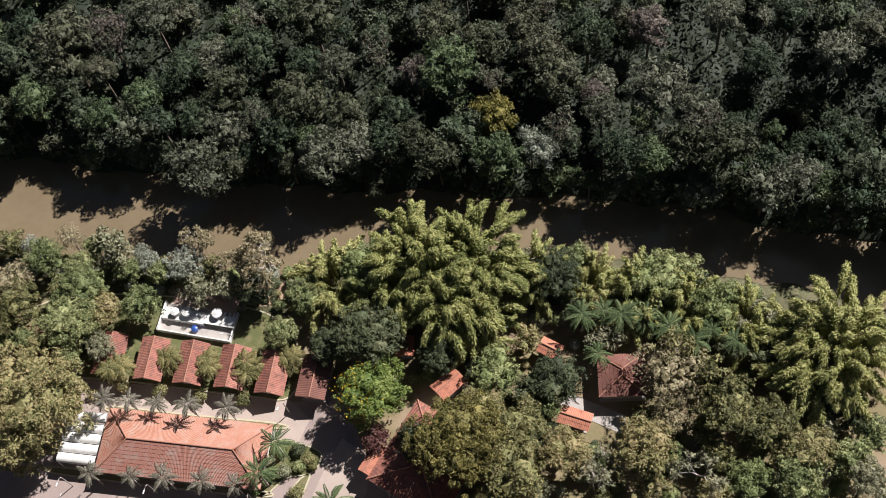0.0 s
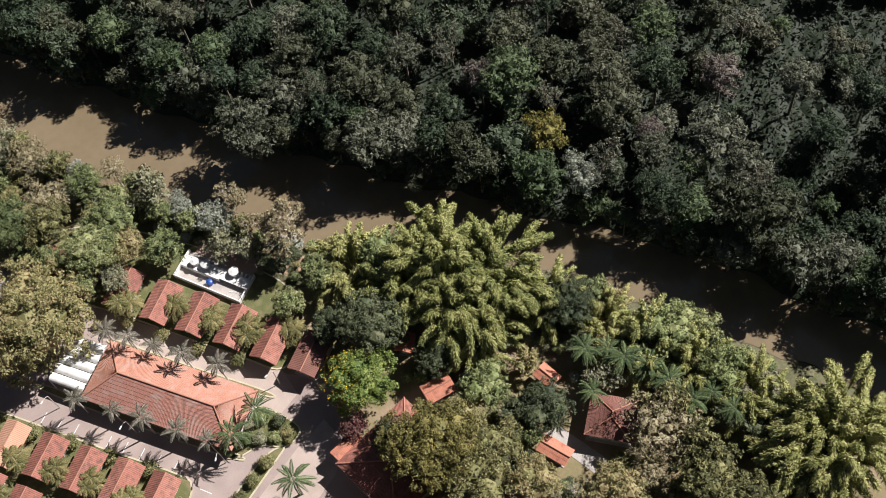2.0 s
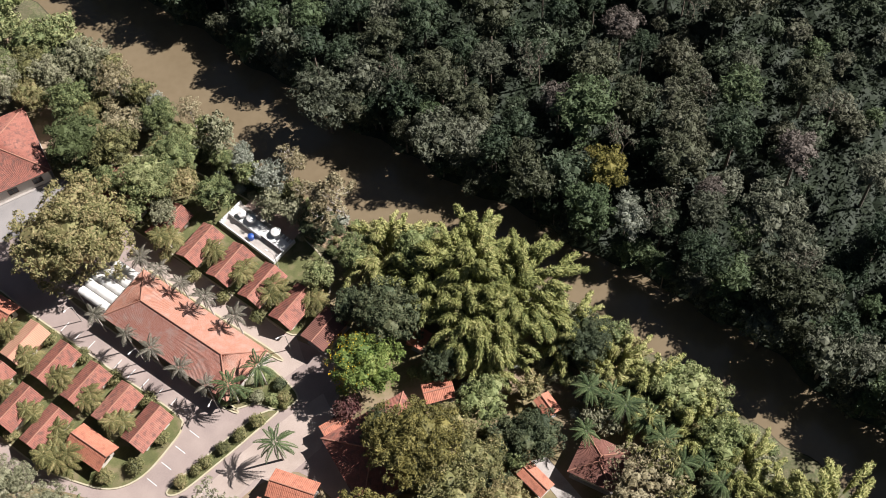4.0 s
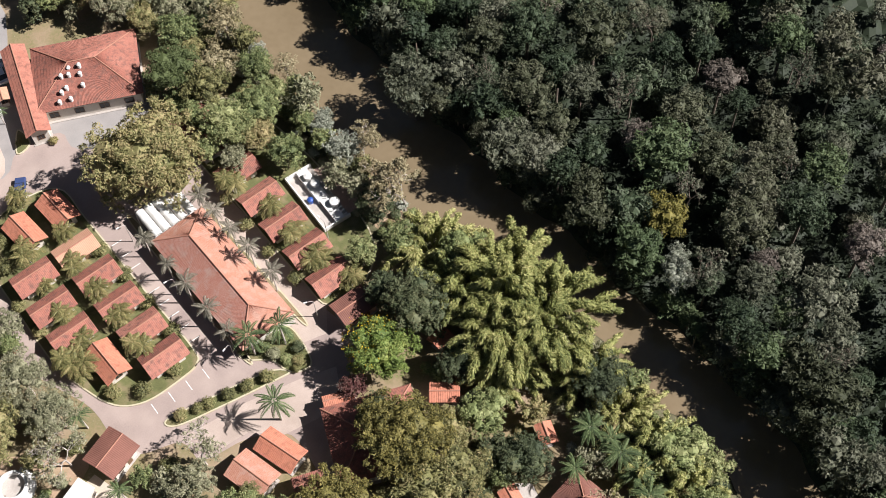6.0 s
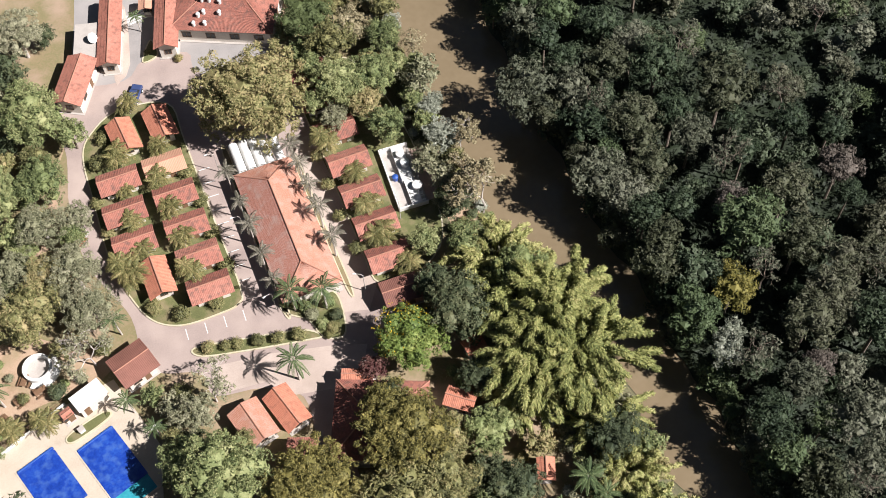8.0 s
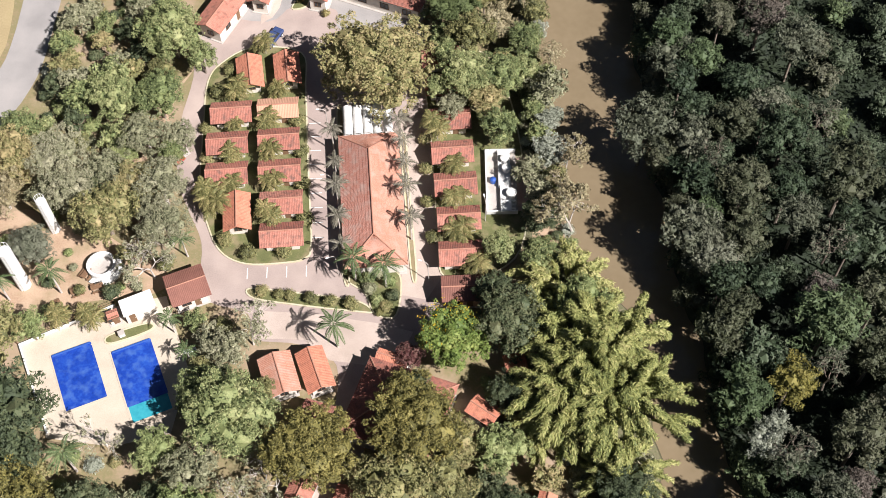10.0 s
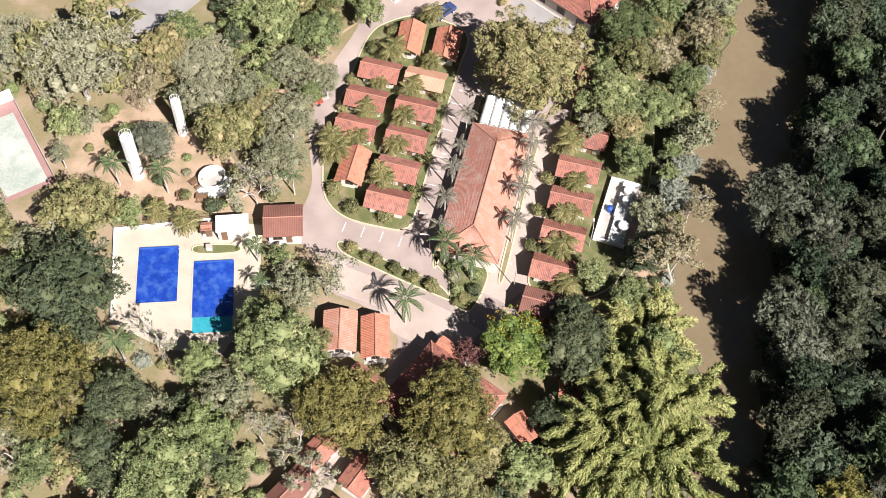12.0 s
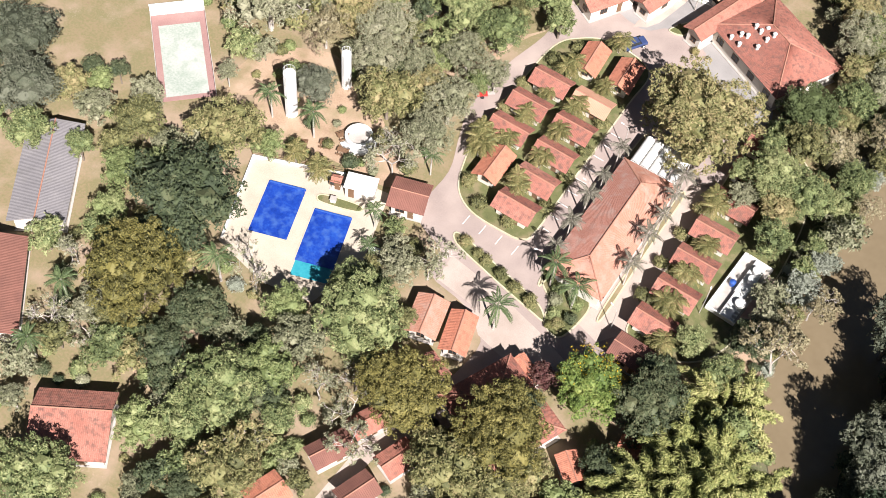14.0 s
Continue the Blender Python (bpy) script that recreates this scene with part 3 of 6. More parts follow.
def bamboo(name, label, seed, culms=60, reach=9.0, top=12.0, leaf="l_bamboo", per=170, fat=1.0):
    """A clump of arching culms with fat drooping plumes of leaves."""
    rng = np.random.default_rng(seed)
    t = tagged(new(name), label, "bamboo")
    bm, inner = bmesh.new(), bmesh.new()
    verts, faces = [], []
    for c in range(culms):
        a = c * 2.39996 + rng.normal() * 0.35
        out = reach * (0.06 + 0.94 * math.sqrt((c + 0.5) / culms)) * (0.78 + 0.36 * rng.random())
        hgt = top * (1.0 - 0.45 * (out / reach) ** 1.6) * (0.82 + 0.32 * rng.random())
        d = Vector((math.cos(a), math.sin(a), 0))
        base = d * (0.3 + 0.9 * rng.random()) + Vector((*rng.normal(size=2), 0)) * reach * 0.14
        bend = Vector((-d.y, d.x, 0)) * rng.normal() * out * 0.16
        pts = [base + d * (out * (i / 8) ** 1.35) + bend * (i / 8) ** 2 + Vector((0, 0, hgt * (1.5 * i / 8 - 0.72 * (i / 8) ** 3.4) - 0.1)) for i in range(9)]
        add_tube(bm, pts, [0.05 * (1 - 0.85 * i / 8) + 0.008 for i in range(9)], 4)
        start = max(0.3, 1 - 5.0 / (out + 4.0))
        k0 = int(start * 8)
        core = pts[k0:]
        add_tube(inner, core, [fat * (0.06 + 0.42 * math.sin(math.pi * min(0.93, (i + 0.4) / len(core)))) for i in range(len(core))], 6)
        s = start + (1.02 - start) * rng.random(per) ** 0.9
        w = fat * (0.75 * np.sin(np.pi * np.clip((s - start + 0.06) / (1.18 - start), 0.06, 1)) + 0.14)
        s = np.minimum(s, 1.0) * 8
        i = np.minimum(s.astype(int), 7)
        line = np.array([list(p) for p in pts])
        p = line[i] + (line[i + 1] - line[i]) * (s - i)[:, None]
        v = rng.normal(size=(per, 3))
        v /= np.linalg.norm(v, axis=1)[:, None]
        v[:, 2] = np.abs(v[:, 2]) * np.where(rng.random(per) < 0.7, 1, -1)
        p = p + v * (w * (0.65 + 0.35 * rng.random(per)))[:, None]
        tip = v * 0.55 + np.array(d) * 0.55 + (0, 0, -0.7) + rng.normal(size=(per, 3)) * 0.35
        tip *= ((0.2 + 0.24 * rng.random(per)) / np.linalg.norm(tip, axis=1))[:, None]
        g = np.cross(tip, v + rng.normal(size=(per, 3)) * 0.4)
        g *= (0.085 / np.maximum(np.linalg.norm(g, axis=1), 1e-4))[:, None]
        n0 = len(verts)
        verts.extend(np.stack([p - tip * 0.5 - g, p - tip * 0.5 + g, p + tip], 1).reshape(-1, 3).tolist())
        faces.extend((np.arange(3 * per).reshape(-1, 3) + n0).tolist())
    tagged(part("culm", bm, "culm", t), kind="stuff")
    tagged(part("inner_foliage", inner, leaf, t), kind="stuff")
    tagged(part("foliage", raw("foliage", verts, faces, leaf), "", t, "drooping yellow-green leaf plumes"), kind="stuff")
    return t


def shrub(name, label, seed, leaf, count=420, size=0.16, squash=0.85, lobes=4):
    """A shrub of radius 1 that rests on the ground."""
    rng = np.random.default_rng(seed)
    t = tagged(new(name), label, "shrub")
    ls = [(0, 0, 0.75, 0.85, squash)] + [(0.4 * math.cos(k * 2.1), 0.4 * math.sin(k * 2.1), 0.7 + 0.2 * rng.random(), 0.5 + 0.15 * rng.random(), squash) for k in range(lobes)]
    v, f = leaf_shell(rng, ls, count, size)
    add_core(v, f, ls, 0.86, 1)
    part("foliage", raw("foliage", v, f, leaf), "", t)
    bm = bmesh.new()
    add_tube(bm, [(0, 0, -0.05), (0.02, 0, 0.6)], [0.09, 0.06], 6)
    part("stem", bm, "bark", t)
    return t



# ---- ground, river, roads ----
BANK_Y = [-2500, -100, -70, -52, -42, -30, -16, -8, -2, 6, 22, 32, 42, 52, 70, 100, 2500]
BANK_W = [24, 24, 27, 29.0, 27.6, 27.4, 27.6, 25.0, 20.6, 18.6, 18.0, 18.0, 18.3, 20.6, 21.5, 23, 24]
BANK_E = [34, 34, 36, 38.0, 37.2, 36.2, 35.2, 34.4, 33.6, 33.4, 33.4, 33.2, 33.0, 33.4, 34, 35, 36]


def bank(y, side):
    xs = BANK_W if side < 0 else BANK_E
    smooth_x = sum(np.interp(y + o, BANK_Y, xs) for o in (-6, -3, 0, 3, 6)) / 5
    return smooth_x + (0.5 * math.sin(y * 0.31 + side) + 0.35 * math.sin(y * 0.83 + 2 * side)) * (abs(y) < 200)


def build_ground():
    ys = [-2500, -400, -160] + [y * 1.5 for y in range(-80, 81)] + [160, 400, 2500]
    verts, faces = [], []
    for y in ys:
        w, e = bank(y, -1), bank(y, 1)
        row = [(-2500, 0), (-140, 0), (-60, 0), (w - 8, 0), (w - 2.2, -0.05), (w - 0.6, -0.55), (w + 1.2, -1.9), ((w + e) / 2, -2.6), (e - 1.2, -1.9), (e + 0.6, -0.4), (e + 2.2, 0), (e + 40, 0), (170, 0), (2500, 0)]
        verts += [(x, y, z) for x, z in row]
    n = 14
    for j in range(len(ys) - 1):
        for i in range(n - 1):
            faces.append((j * n + i, j * n + i + 1, (j + 1) * n + i + 1, (j + 1) * n + i))
    me = raw("ground", verts, faces, "grass")
    me.materials.append(M["litter"])
    me.materials.append(M["scrub"])
    for p in me.polygons:
        edge = p.center.x - bank(p.center.y, -1)
        p.material_index = 1 if edge > 0 else 2 if edge > -6 else 0
    tagged(new("ground", me), "dry grass and bare earth ground with a river channel", "ground", kind="structure")
    wv, wf = [], []
    for j, y in enumerate(ys):
        w, e = bank(y, -1) - 0.4, bank(y, 1) + 0.5
        wv += [(w + (e - w) * k / 4, y, -0.75) for k in range(5)]
        if j:
            wf += [((j - 1) * 5 + k, (j - 1) * 5 + k + 1, j * 5 + k + 1, j * 5 + k) for k in range(4)]
    tagged(new("water", raw("water", wv, wf, "river")), "muddy brown river between wooded banks", "river", kind="structure")


build_ground()


CLEAR = []


def sheet(name, points, material, label, z=0.02, category="paving", steps=4, low=-0.2):
    if category in ("paving", "patio"):
        CLEAR.append(rounded(points, steps))
    return tagged(part(name, prism(rounded(points, steps), low, z), material), label, category, kind="structure")


sheet("road", [(-37, 46), (-37.4, 34), (-38.8, 25), (-38.6, 15), (-36.6, 9), (-34.2, 3), (-34, -4), (-32.2, -7), (-27, -9), (-26, -13), (-19.6, -14.2), (-14.6, -17.5), (-14.8, -25), (-14.5, -31), (-11, -31), (-10.5, -20), (-5.2, -16.4), (-1, -13.5), (2.5, -9.5), (-0.2, -4), (-0.8, 24), (-2, 34), (-14, 42), (-15, 47), (-22, 48), (-26, 45)], "paving", "worn pinkish asphalt resort drive", 0.02)
sheet("road", [(-33, 45), (-20, 44), (-17, 60), (-10, 78), (-24, 84), (-31, 60)], "asphalt", "grey asphalt car park with white bay lines", 0.016)
sheet("path", [(-18.7, -60), (-18.7, -46), (-18.0, -37), (-14.4, -31), (-12, -31), (-15.6, -37.5), (-16.5, -46), (-16.2, -60)], "walk", "pale concrete path between cottages", 0.02)
sheet("path", [(-5, 24), (-1, 24), (0, 10), (0.6, -4), (-2, -8), (-6, -7), (-4.6, 0), (-4.6, 14)], "walk", "pale paved walkway beside a long building", 0.032, "paving", 1)
sheet("path", [(-25.5, -8.6), (-17, -9.6), (-9, -11.4), (-4, -13), (-6, -17), (-10.4, -17.8), (-15.5, -16.8), (-19, -13.5), (-25, -13)], "walk", "pale paved forecourt", 0.03, "paving", 1)
sheet("road", [(-22, 45), (-20.4, 51.4), (-15, 50), (-8, 47), (-1, 43), (-2, 38), (-10, 33), (-15, 29), (-19, 32), (-20.5, 40)], "asphalt", "grey asphalt forecourt in the shade of a big tree", 0.012)
sheet("road", [(-120, -18), (-95, 5), (-76, 18), (-68, 24), (-63, 33), (-61, 45), (-59, 80), (-65, 80), (-67, 46), (-69, 36), (-74, 28), (-84, 20), (-104, 6), (-128, -14)], "asphalt", "grey asphalt country road", 0.02)
sheet("ground_earth", [(-65, -4), (-58, 6), (-50, 6), (-44, 2), (-38, -1), (-40, -5), (-50, -6), (-58, -8)], "earth", "bare reddish earth under trees", 0.014, "earth")
sheet("ground_earth", [(-47, 24), (-40, 32), (-36, 38), (-40, 30), (-41, 20), (-47, 18)], "earth", "bare reddish earth beside the drive", 0.014, "earth")
sheet("ground_earth", [(-70, 4), (-62, 10), (-58, 8), (-62, 0), (-70, -6)], "earth", "bare reddish earth clearing", 0.016, "earth")
sheet("ground_earth", [(15, -4), (18.5, 2), (18, 10), (15.2, 16), (13.6, 16), (13.6, 2)], "earth", "bare reddish earth on the river bank", 0.016, "earth")
sheet("ground_earth", [(-52, -46), (-42, -50), (-36, -40), (-38, -36), (-48, -42)], "earth", "pinkish trodden earth between trees", 0.014, "earth")
sheet("ground_field", [(-130, -10), (-100, -10), (-92, -16), (-86, -10), (-92, 0), (-106, 16), (-124, 10)], "grass", "dry tan sports field", 0.014, "field")
sheet("lawn_meadow", [(-82, 26), (-72, 33), (-68, 46), (-74, 64), (-110, 60), (-110, 30)], "meadow", "dry yellow meadow beside the road", 0.016, "field")


def island(points, label, lawn="lawn", h=0.16):
    """A kerbed bed of grass."""
    line = rounded(points, 5)
    bed = tagged(part("lawn", prism(line, -0.2, h - 0.03), lawn), label, "lawn", kind="structure")
    part("kerb", ribbon(line, 0.22, -0.1, h), "kerb", bed, "yellow and white painted kerb")
    return bed


island([(-35, 33), (-35.2, 24), (-35, 12), (-33.6, 6.4), (-31.4, 1.4), (-27.6, -0.9), (-22, -1), (-19.2, -0.4), (-18.3, 2), (-18.9, 14), (-19.6, 30), (-20.4, 38), (-28, 39.5), (-32.6, 37)], "green lawn of the cottage block inside a kerb")
island([(-26.8, -5.0), (-20, -6.1), (-12, -7.7), (-9.6, -9.6), (-12, -9.4), (-20, -8), (-26.2, -6.6)], "kerbed bed with a clipped hedge")
island([(-13.6, -2.4), (-10, -2.6), (-6, -3.4), (-5.6, -7), (-6.6, -10.6), (-9.4, -9.8), (-10.6, -6.6), (-13.2, -4.4)], "kerbed bed under tall palms")
island([(-0.2, 36), (-0.3, 18), (0.0, 2), (0.7, -4.5), (7, -4.6), (12.6, 2), (12.8, 22), (9, 36)], "green lawn round the riverside cottages")
island([(-14.7, 25.5), (-14.3, 10), (-13.6, -3.6), (-12.8, -3.8), (-13.4, 10), (-13.8, 25.3)], "narrow kerbed bed along a long building", "grass")
island([(-5.0, 20), (-4.6, 10), (-4.0, -3.6), (-3.3, -3.6), (-3.9, 10), (-4.2, 20)], "narrow kerbed bed along a paved walkway", "grass")
island([(-22.2, 47.6), (-20, 51.6), (-19.6, 48.2)], "small triangular kerbed bed")
for bay in range(9):
    y = 3.0 + bay * 2.6
    tagged(part("bay_line", box(-18.3 - 0.08 * bay, y, 0.0, -16.6 - 0.08 * bay, y + 0.12, 0.028), "white"), "white painted parking bay line", "road marking", "bay lines", "structure")
for bay in range(4):
    x = -27.4 + bay * 2.8
    tagged(part("bay_line", box(x, -3.4, 0.0, x + 0.12, -1.6, 0.028), "white"), "white painted parking bay line", "road marking", "bay lines", "structure")
for bay in range(6):
    m = tagged(part("bay_line", box(-2.2, -0.07, 0.0, 2.2, 0.07, 0.028), "white"), "white painted parking bay line", "road marking", "bay lines", "structure")
    m.matrix_basis = pose(-25.0 + bay * 0.55, 63 + bay * 2.3, 0, 0, 0, -30)

sheet("path", [(-24.0, 60.5), (-22.4, 60), (-24.2, 48), (-26.4, 45.2), (-27.2, 46)], "walk", "pale concrete footway beside a gatehouse", 0.05, "paving", 2)
for k in range(4):
    m = tagged(part("crossing_line", box(-2.0, -0.2, 0.0, 2.0, 0.2, 0.026), "white"), "white painted crossing stripe on asphalt", "road marking", "crossing stripes", "structure")
    m.matrix_basis = pose(-20.8, 56.5 + 0.6 * k, 0, 0, 0, 10)

# ---- cottages ----
COTTAGES = [
    (-30.6, 24.9, 1.5), (-30.9, 19.1, 1.5), (-30.7, 13.5, 1.5),
    (-23.2, 19.4, 1.5), (-22.9, 13.6, 1.5), (-22.5, 7.9, 1.5), (-22.3, 2.4, 1.5)]
EAST = [(2.7, 15.7, 1.5), (2.9, 9.9, 1.5), (3.1, 3.9, 1.0), (3.1, -2.0, 0.5), (2.6, 21.9, 1.5), (2.2, 28.6, 1.5), (1.8, 34.2, 1.5)]
cottage = gable_house("cottage", "small white cottage with a weathered red clay tile roof", 6.3, 4.2, 2.25, 1.15, "tile", over=0.8, group="resort cottages")
put(cottage, *COTTAGES[0])
for x, y, a in COTTAGES[1:] + EAST:
    put(copy_thing(cottage, Matrix()), x, y, a)
    BLOCKS.append((x, y, a, 6.3, 4.2))
pale = gable_house("cottage", "small white cottage with a new pale orange tile roof", 6.3, 4.0, 2.25, 1.0, "tile_pale", over=0.8, group="resort cottages")
put(pale, -23.5, 25.3, 1.5)
turned = gable_house("cottage", "small white cottage with an orange-red tile roof, set crosswise", 6.4, 4.1, 2.25, 1.1, "tile_orange", over=0.8, group="resort cottages")
put(turned, -28.9, 6.6, 93.5)
copy_thing(turned, pose(-28.1, 32.6, 0, 0, 0, 97))
copy_thing(turned, pose(-22.3, 33.0, 0, 0, 0, 96))
CLEAR.append([(-36, 40), (-36, 3), (-28, -2), (-18, -1), (-20, 40)])
shed = gable_house("shed", "low shed with a plain dark brown tile roof", 6.2, 4.2, 2.8, 0.6, "tile_dark", wall="plaster_pink", category="shed")
put(shed, 3.2, -8.0, 0)

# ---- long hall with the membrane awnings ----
# west slope gets its own tile: lichen plus shade painted into the colour
hall = hip_house("hall", "long single-storey hall with a worn hipped tile roof", 23.2, 9.0, 3.0, 2.1, "tile_hall", hip=4.2, other="tile_worn_shaded")
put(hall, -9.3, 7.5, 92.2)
awning = tagged(new("awning"), "row of white barrel-vaulted membrane awnings", "awning")
for k in range(5):
    x0 = -3.7 + k * 1.5
    verts, faces = [], []
    for j, y in enumerate((0, 1.8, 3.6, 5.4)):
        for i in range(9):
            a = math.pi * i / 8
            for o in (0.0, 0.05):
                verts.append((x0 + 0.72 - (0.7 - o) * math.cos(a), y, 2.5 + (0.55 - o) * math.sin(a)))
    for j in range(3):
        for i in range(8):
            for o in (0, 1):
                q = [j * 18 + i * 2 + o, j * 18 + i * 2 + 2 + o, (j + 1) * 18 + i * 2 + 2 + o, (j + 1) * 18 + i * 2 + o]
                faces.append(q if o else q[::-1])
    part("vault", raw("vault", verts, faces, "canvas", True), "", awning)
for x in (-3.7, 0, 3.8):
    for y in (0.2, 5.2):
        part("post", box(x - 0.05, y - 0.05, -0.05, x + 0.05, y + 0.05, 2.52), "white", awning)
for y in (0.2, 5.2):
    part("beam", box(-3.75, y - 0.04, 2.42, 3.85, y + 0.04, 2.5), "white", awning)
put(awning, -9.75, 19.4, 2)

# ---- tank yard by the river ----
yard = tagged(new("tank_yard"), "low white walled utility yard on a concrete slab", "utility yard")
part("slab", box(-2.3, -5.6, -0.1, 2.3, 5.6, 0.22, 0.03), "concrete", yard)
part("apron", box(2.32, -5.0, -0.1, 4.9, 4.8, 0.2, 0.03), "slab", yard, "pink stained concrete apron")
for a in ((-2.3, 5.4, 2.3, 5.6), (-2.3, -5.6, 2.3, -5.4), (-2.3, -5.4, -2.1, 5.4), (1.2, -5.4, 1.4, 5.4), (-0.4, -1.0, -0.2, 5.4)):
    part("wall", box(*a[:2], 0.1, *a[2:], 1.0, 0.02), "white", yard)
part("roof_slab", box(-0.2, -5.4, 0.8, 1.2, 5.4, 0.95, 0.02), "white", yard)
for k in range(5):
    part("baffle", box(1.4, -5.2 + k * 0.7, 0.3, 2.0, -5.0 + k * 0.7, 1.0), "white", yard)
put(yard, 9.7, 11.2, -2)


def tank(label, r, h, colour, x, y, z):
    t = tagged(new("water_tank"), label, "water tank", "water tanks")
    bm = bmesh.new()
    prof = [(r * 0.86, 0), (r * 0.95, h * 0.5), (r, h * 0.9), (r * 1.02, h)]
    for (r0, z0), (r1, z1) in zip(prof, prof[1:]):
        add_tube(bm, [(0, 0, z0), (0, 0, z1)], [r0, r1], 20)
    part("body", bm, colour, t)
    bm = bmesh.new()
    add_tube(bm, [(0, 0, h), (0, 0, h + 0.06), (0, 0, h + 0.2), (0, 0, h + 0.24)], [r * 1.06, r * 1.04, r * 0.35, r * 0.3], 20)
    part("lid", bm, colour, t)
    return put(t, x, y, 0, z)


tank("round white plastic water tank on a roof slab", 0.66, 0.8, "white", 10.6, 12.9, 0.9)
tank("round white plastic water tank on a roof slab", 0.72, 0.8, "white", 11.0, 8.4, 0.9)
tank("round white plastic water tank beside a wall", 0.6, 0.8, "white", 10.4, 14.6, 0.9)
tank("small blue plastic water drum on a slab", 0.45, 0.8, "blue", 8.5, 11.3, 0.2)

# ---- south houses ----
put(gable_house("house", "small house with a bright orange tile roof", 6.4, 3.9, 2.5, 0.9, "tile_orange"), -17.2, -19.3, 108)
put(gable_house("house", "small house with a pale orange tile roof", 6.2, 4.6, 2.5, 0.9, "tile_hall"), -22.0, -19.8, 106)
put(gable_house("shed", "small shed with a red tile roof", 4.2, 2.6, 2.4, 0.6, "tile", category="shed"), -16.8, -25.3, -20)
put(gable_house("house", "small white house with a brown tile roof beside a pool", 5.6, 5.4, 2.7, 0.9, "tile_dark"), -35.2, -5.6, 20)
rest = hip_house("restaurant", "large restaurant with a dark red tile roof under trees", 12.6, 11.4, 3.2, 2.4, "tile", hip=5.0)
put(rest, -6.1, -25.7, -22)
put(gable_house("porch", "lean-to porch with an orange tile roof", 4.4, 1.8, 2.7, 0.35, "tile_orange", over=0.25, category="porch"), -6.9, -18.2, -22)
put(gable_house("house", "small red tiled cottage beside a path", 5.8, 3.6, 2.5, 0.8, "tile_dark", group="south cottages"), -20.6, -42.4, 66)
put(gable_house("house", "small red tiled cottage beside a path", 4.6, 3.4, 2.5, 0.8, "tile_wing", group="south cottages"), -19.1, -36.8, 66)
put(gable_house("house", "small red tiled cottage beside a path", 5.0, 3.8, 2.5, 0.8, "tile_wing", group="south cottages"), -13.1, -38.4, 72)
put(gable_house("house", "small red tiled cottage beside a path", 5.0, 3.8, 2.5, 0.8, "tile_dark", group="south cottages"), -14.5, -44.8, 72)
put(gable_house("house", "small orange tiled cottage among trees", 5.0, 4.2, 2.5, 0.8, "tile_orange", group="south cottages"), -23.2, -51.6, 72)
big = gable_house("house", "wide house with a faded red tile roof", 10.0, 9.4, 3.0, 1.7, "tile", skew=1.4)
put(big, -47.9, -59.1, 33)
put(gable_house("house", "long house with a dark red tile roof", 15, 8, 3.0, 1.5, "tile_dark"), -70, -51, -50)
put(gable_house("barn", "long barn with a grey cement-sheet roof", 17, 8, 3.2, 1.0, "cement_sheet", category="barn"), -77.5, -33.6, -55)
put(hip_house("house", "house with a dark brown tile roof by the river trees", 6.0, 6.4, 2.8, 1.3, "tile_dark", hip=2.6), 9.3, -49.4, 10)
sheet("patio", [(4.6, -41.4), (6.6, -43.0), (4.6, -50.6), (2.0, -50.4)], "concrete", "grey concrete patio beside a house", 0.05, "patio", 1)
put(gable_house("shed", "small shed with an orange tile roof beside a patio", 4.4, 2.6, 2.4, 0.5, "tile_orange", category="shed"), 2.6, -44.0, 80)
put(gable_house("shed", "small shed with a red tile roof among trees", 3.2, 2.4, 2.4, 0.5, "tile_orange", category="shed"), 11.9, -39.4, 70)
put(gable_house("shed", "small shed with an orange tile roof among trees", 3.0, 2.6, 2.4, 0.5, "tile_orange", category="shed"), 9.5, -19.5, 10)
put(gable_house("shed", "annex with an orange tile roof under trees", 4.2, 3.0, 2.6, 0.5, "tile_orange", category="shed"), 4.9, -26.4, -38)

# ---- reception building and the north-west block ----
put(hip_house("reception", "large reception building with hipped red tile roofs", 17.0, 13.4, 3.3, 2.8, "tile", hip=6.4), -6.2, 52.3, -25)
put(gable_house("wing", "front wing with an orange-red tile roof", 18.5, 4.0, 3.2, 1.0, "tile_wing", category="building"), -15.6, 55.2, 75)
put(gable_house("gatehouse", "long gatehouse with a red tile roof and white wall", 14.5, 3.8, 3.0, 0.9, "tile_wing", category="building"), -25.6, 53.4, 76)
put(gable_house("house", "house with a red tile roof beside the drive", 9.5, 5.0, 3.0, 1.0, "tile_wing"), -33.0, 45.4, 62)
part("annex", box(-2.0, -3.6, 0, 2.0, 3.6, 2.7, 0.03), "concrete")
tagged(bpy.data.objects["annex"], "flat-roofed grey concrete annex", "building")
put(bpy.data.objects["annex"], -29.6, 53.0, -14)
put(gable_house("canopy", "small canopy with a pink tile roof", 2.6, 2.4, 2.4, 0.4, "tile_pale", category="canopy"), -18.9, 57.4, 75)


def vent(x, y, z):
    t = tagged(new("roof_vent"), "small white roof vent turret on tiles", "roof vent", "roof vents")
    bm = bmesh.new()
    add_tube(bm, [(0, 0, -0.5), (0, 0, 0.45)], [0.28, 0.28], 12)
    part("pipe", bm, "white", t)
    bm = bmesh.new()
    add_tube(bm, [(0, 0, 0.4), (0, 0, 0.55), (0, 0, 0.8)], [0.36, 0.34, 0.08], 12)
    part("cap", bm, "white", t)
    return put(t, x, y, 0, z)


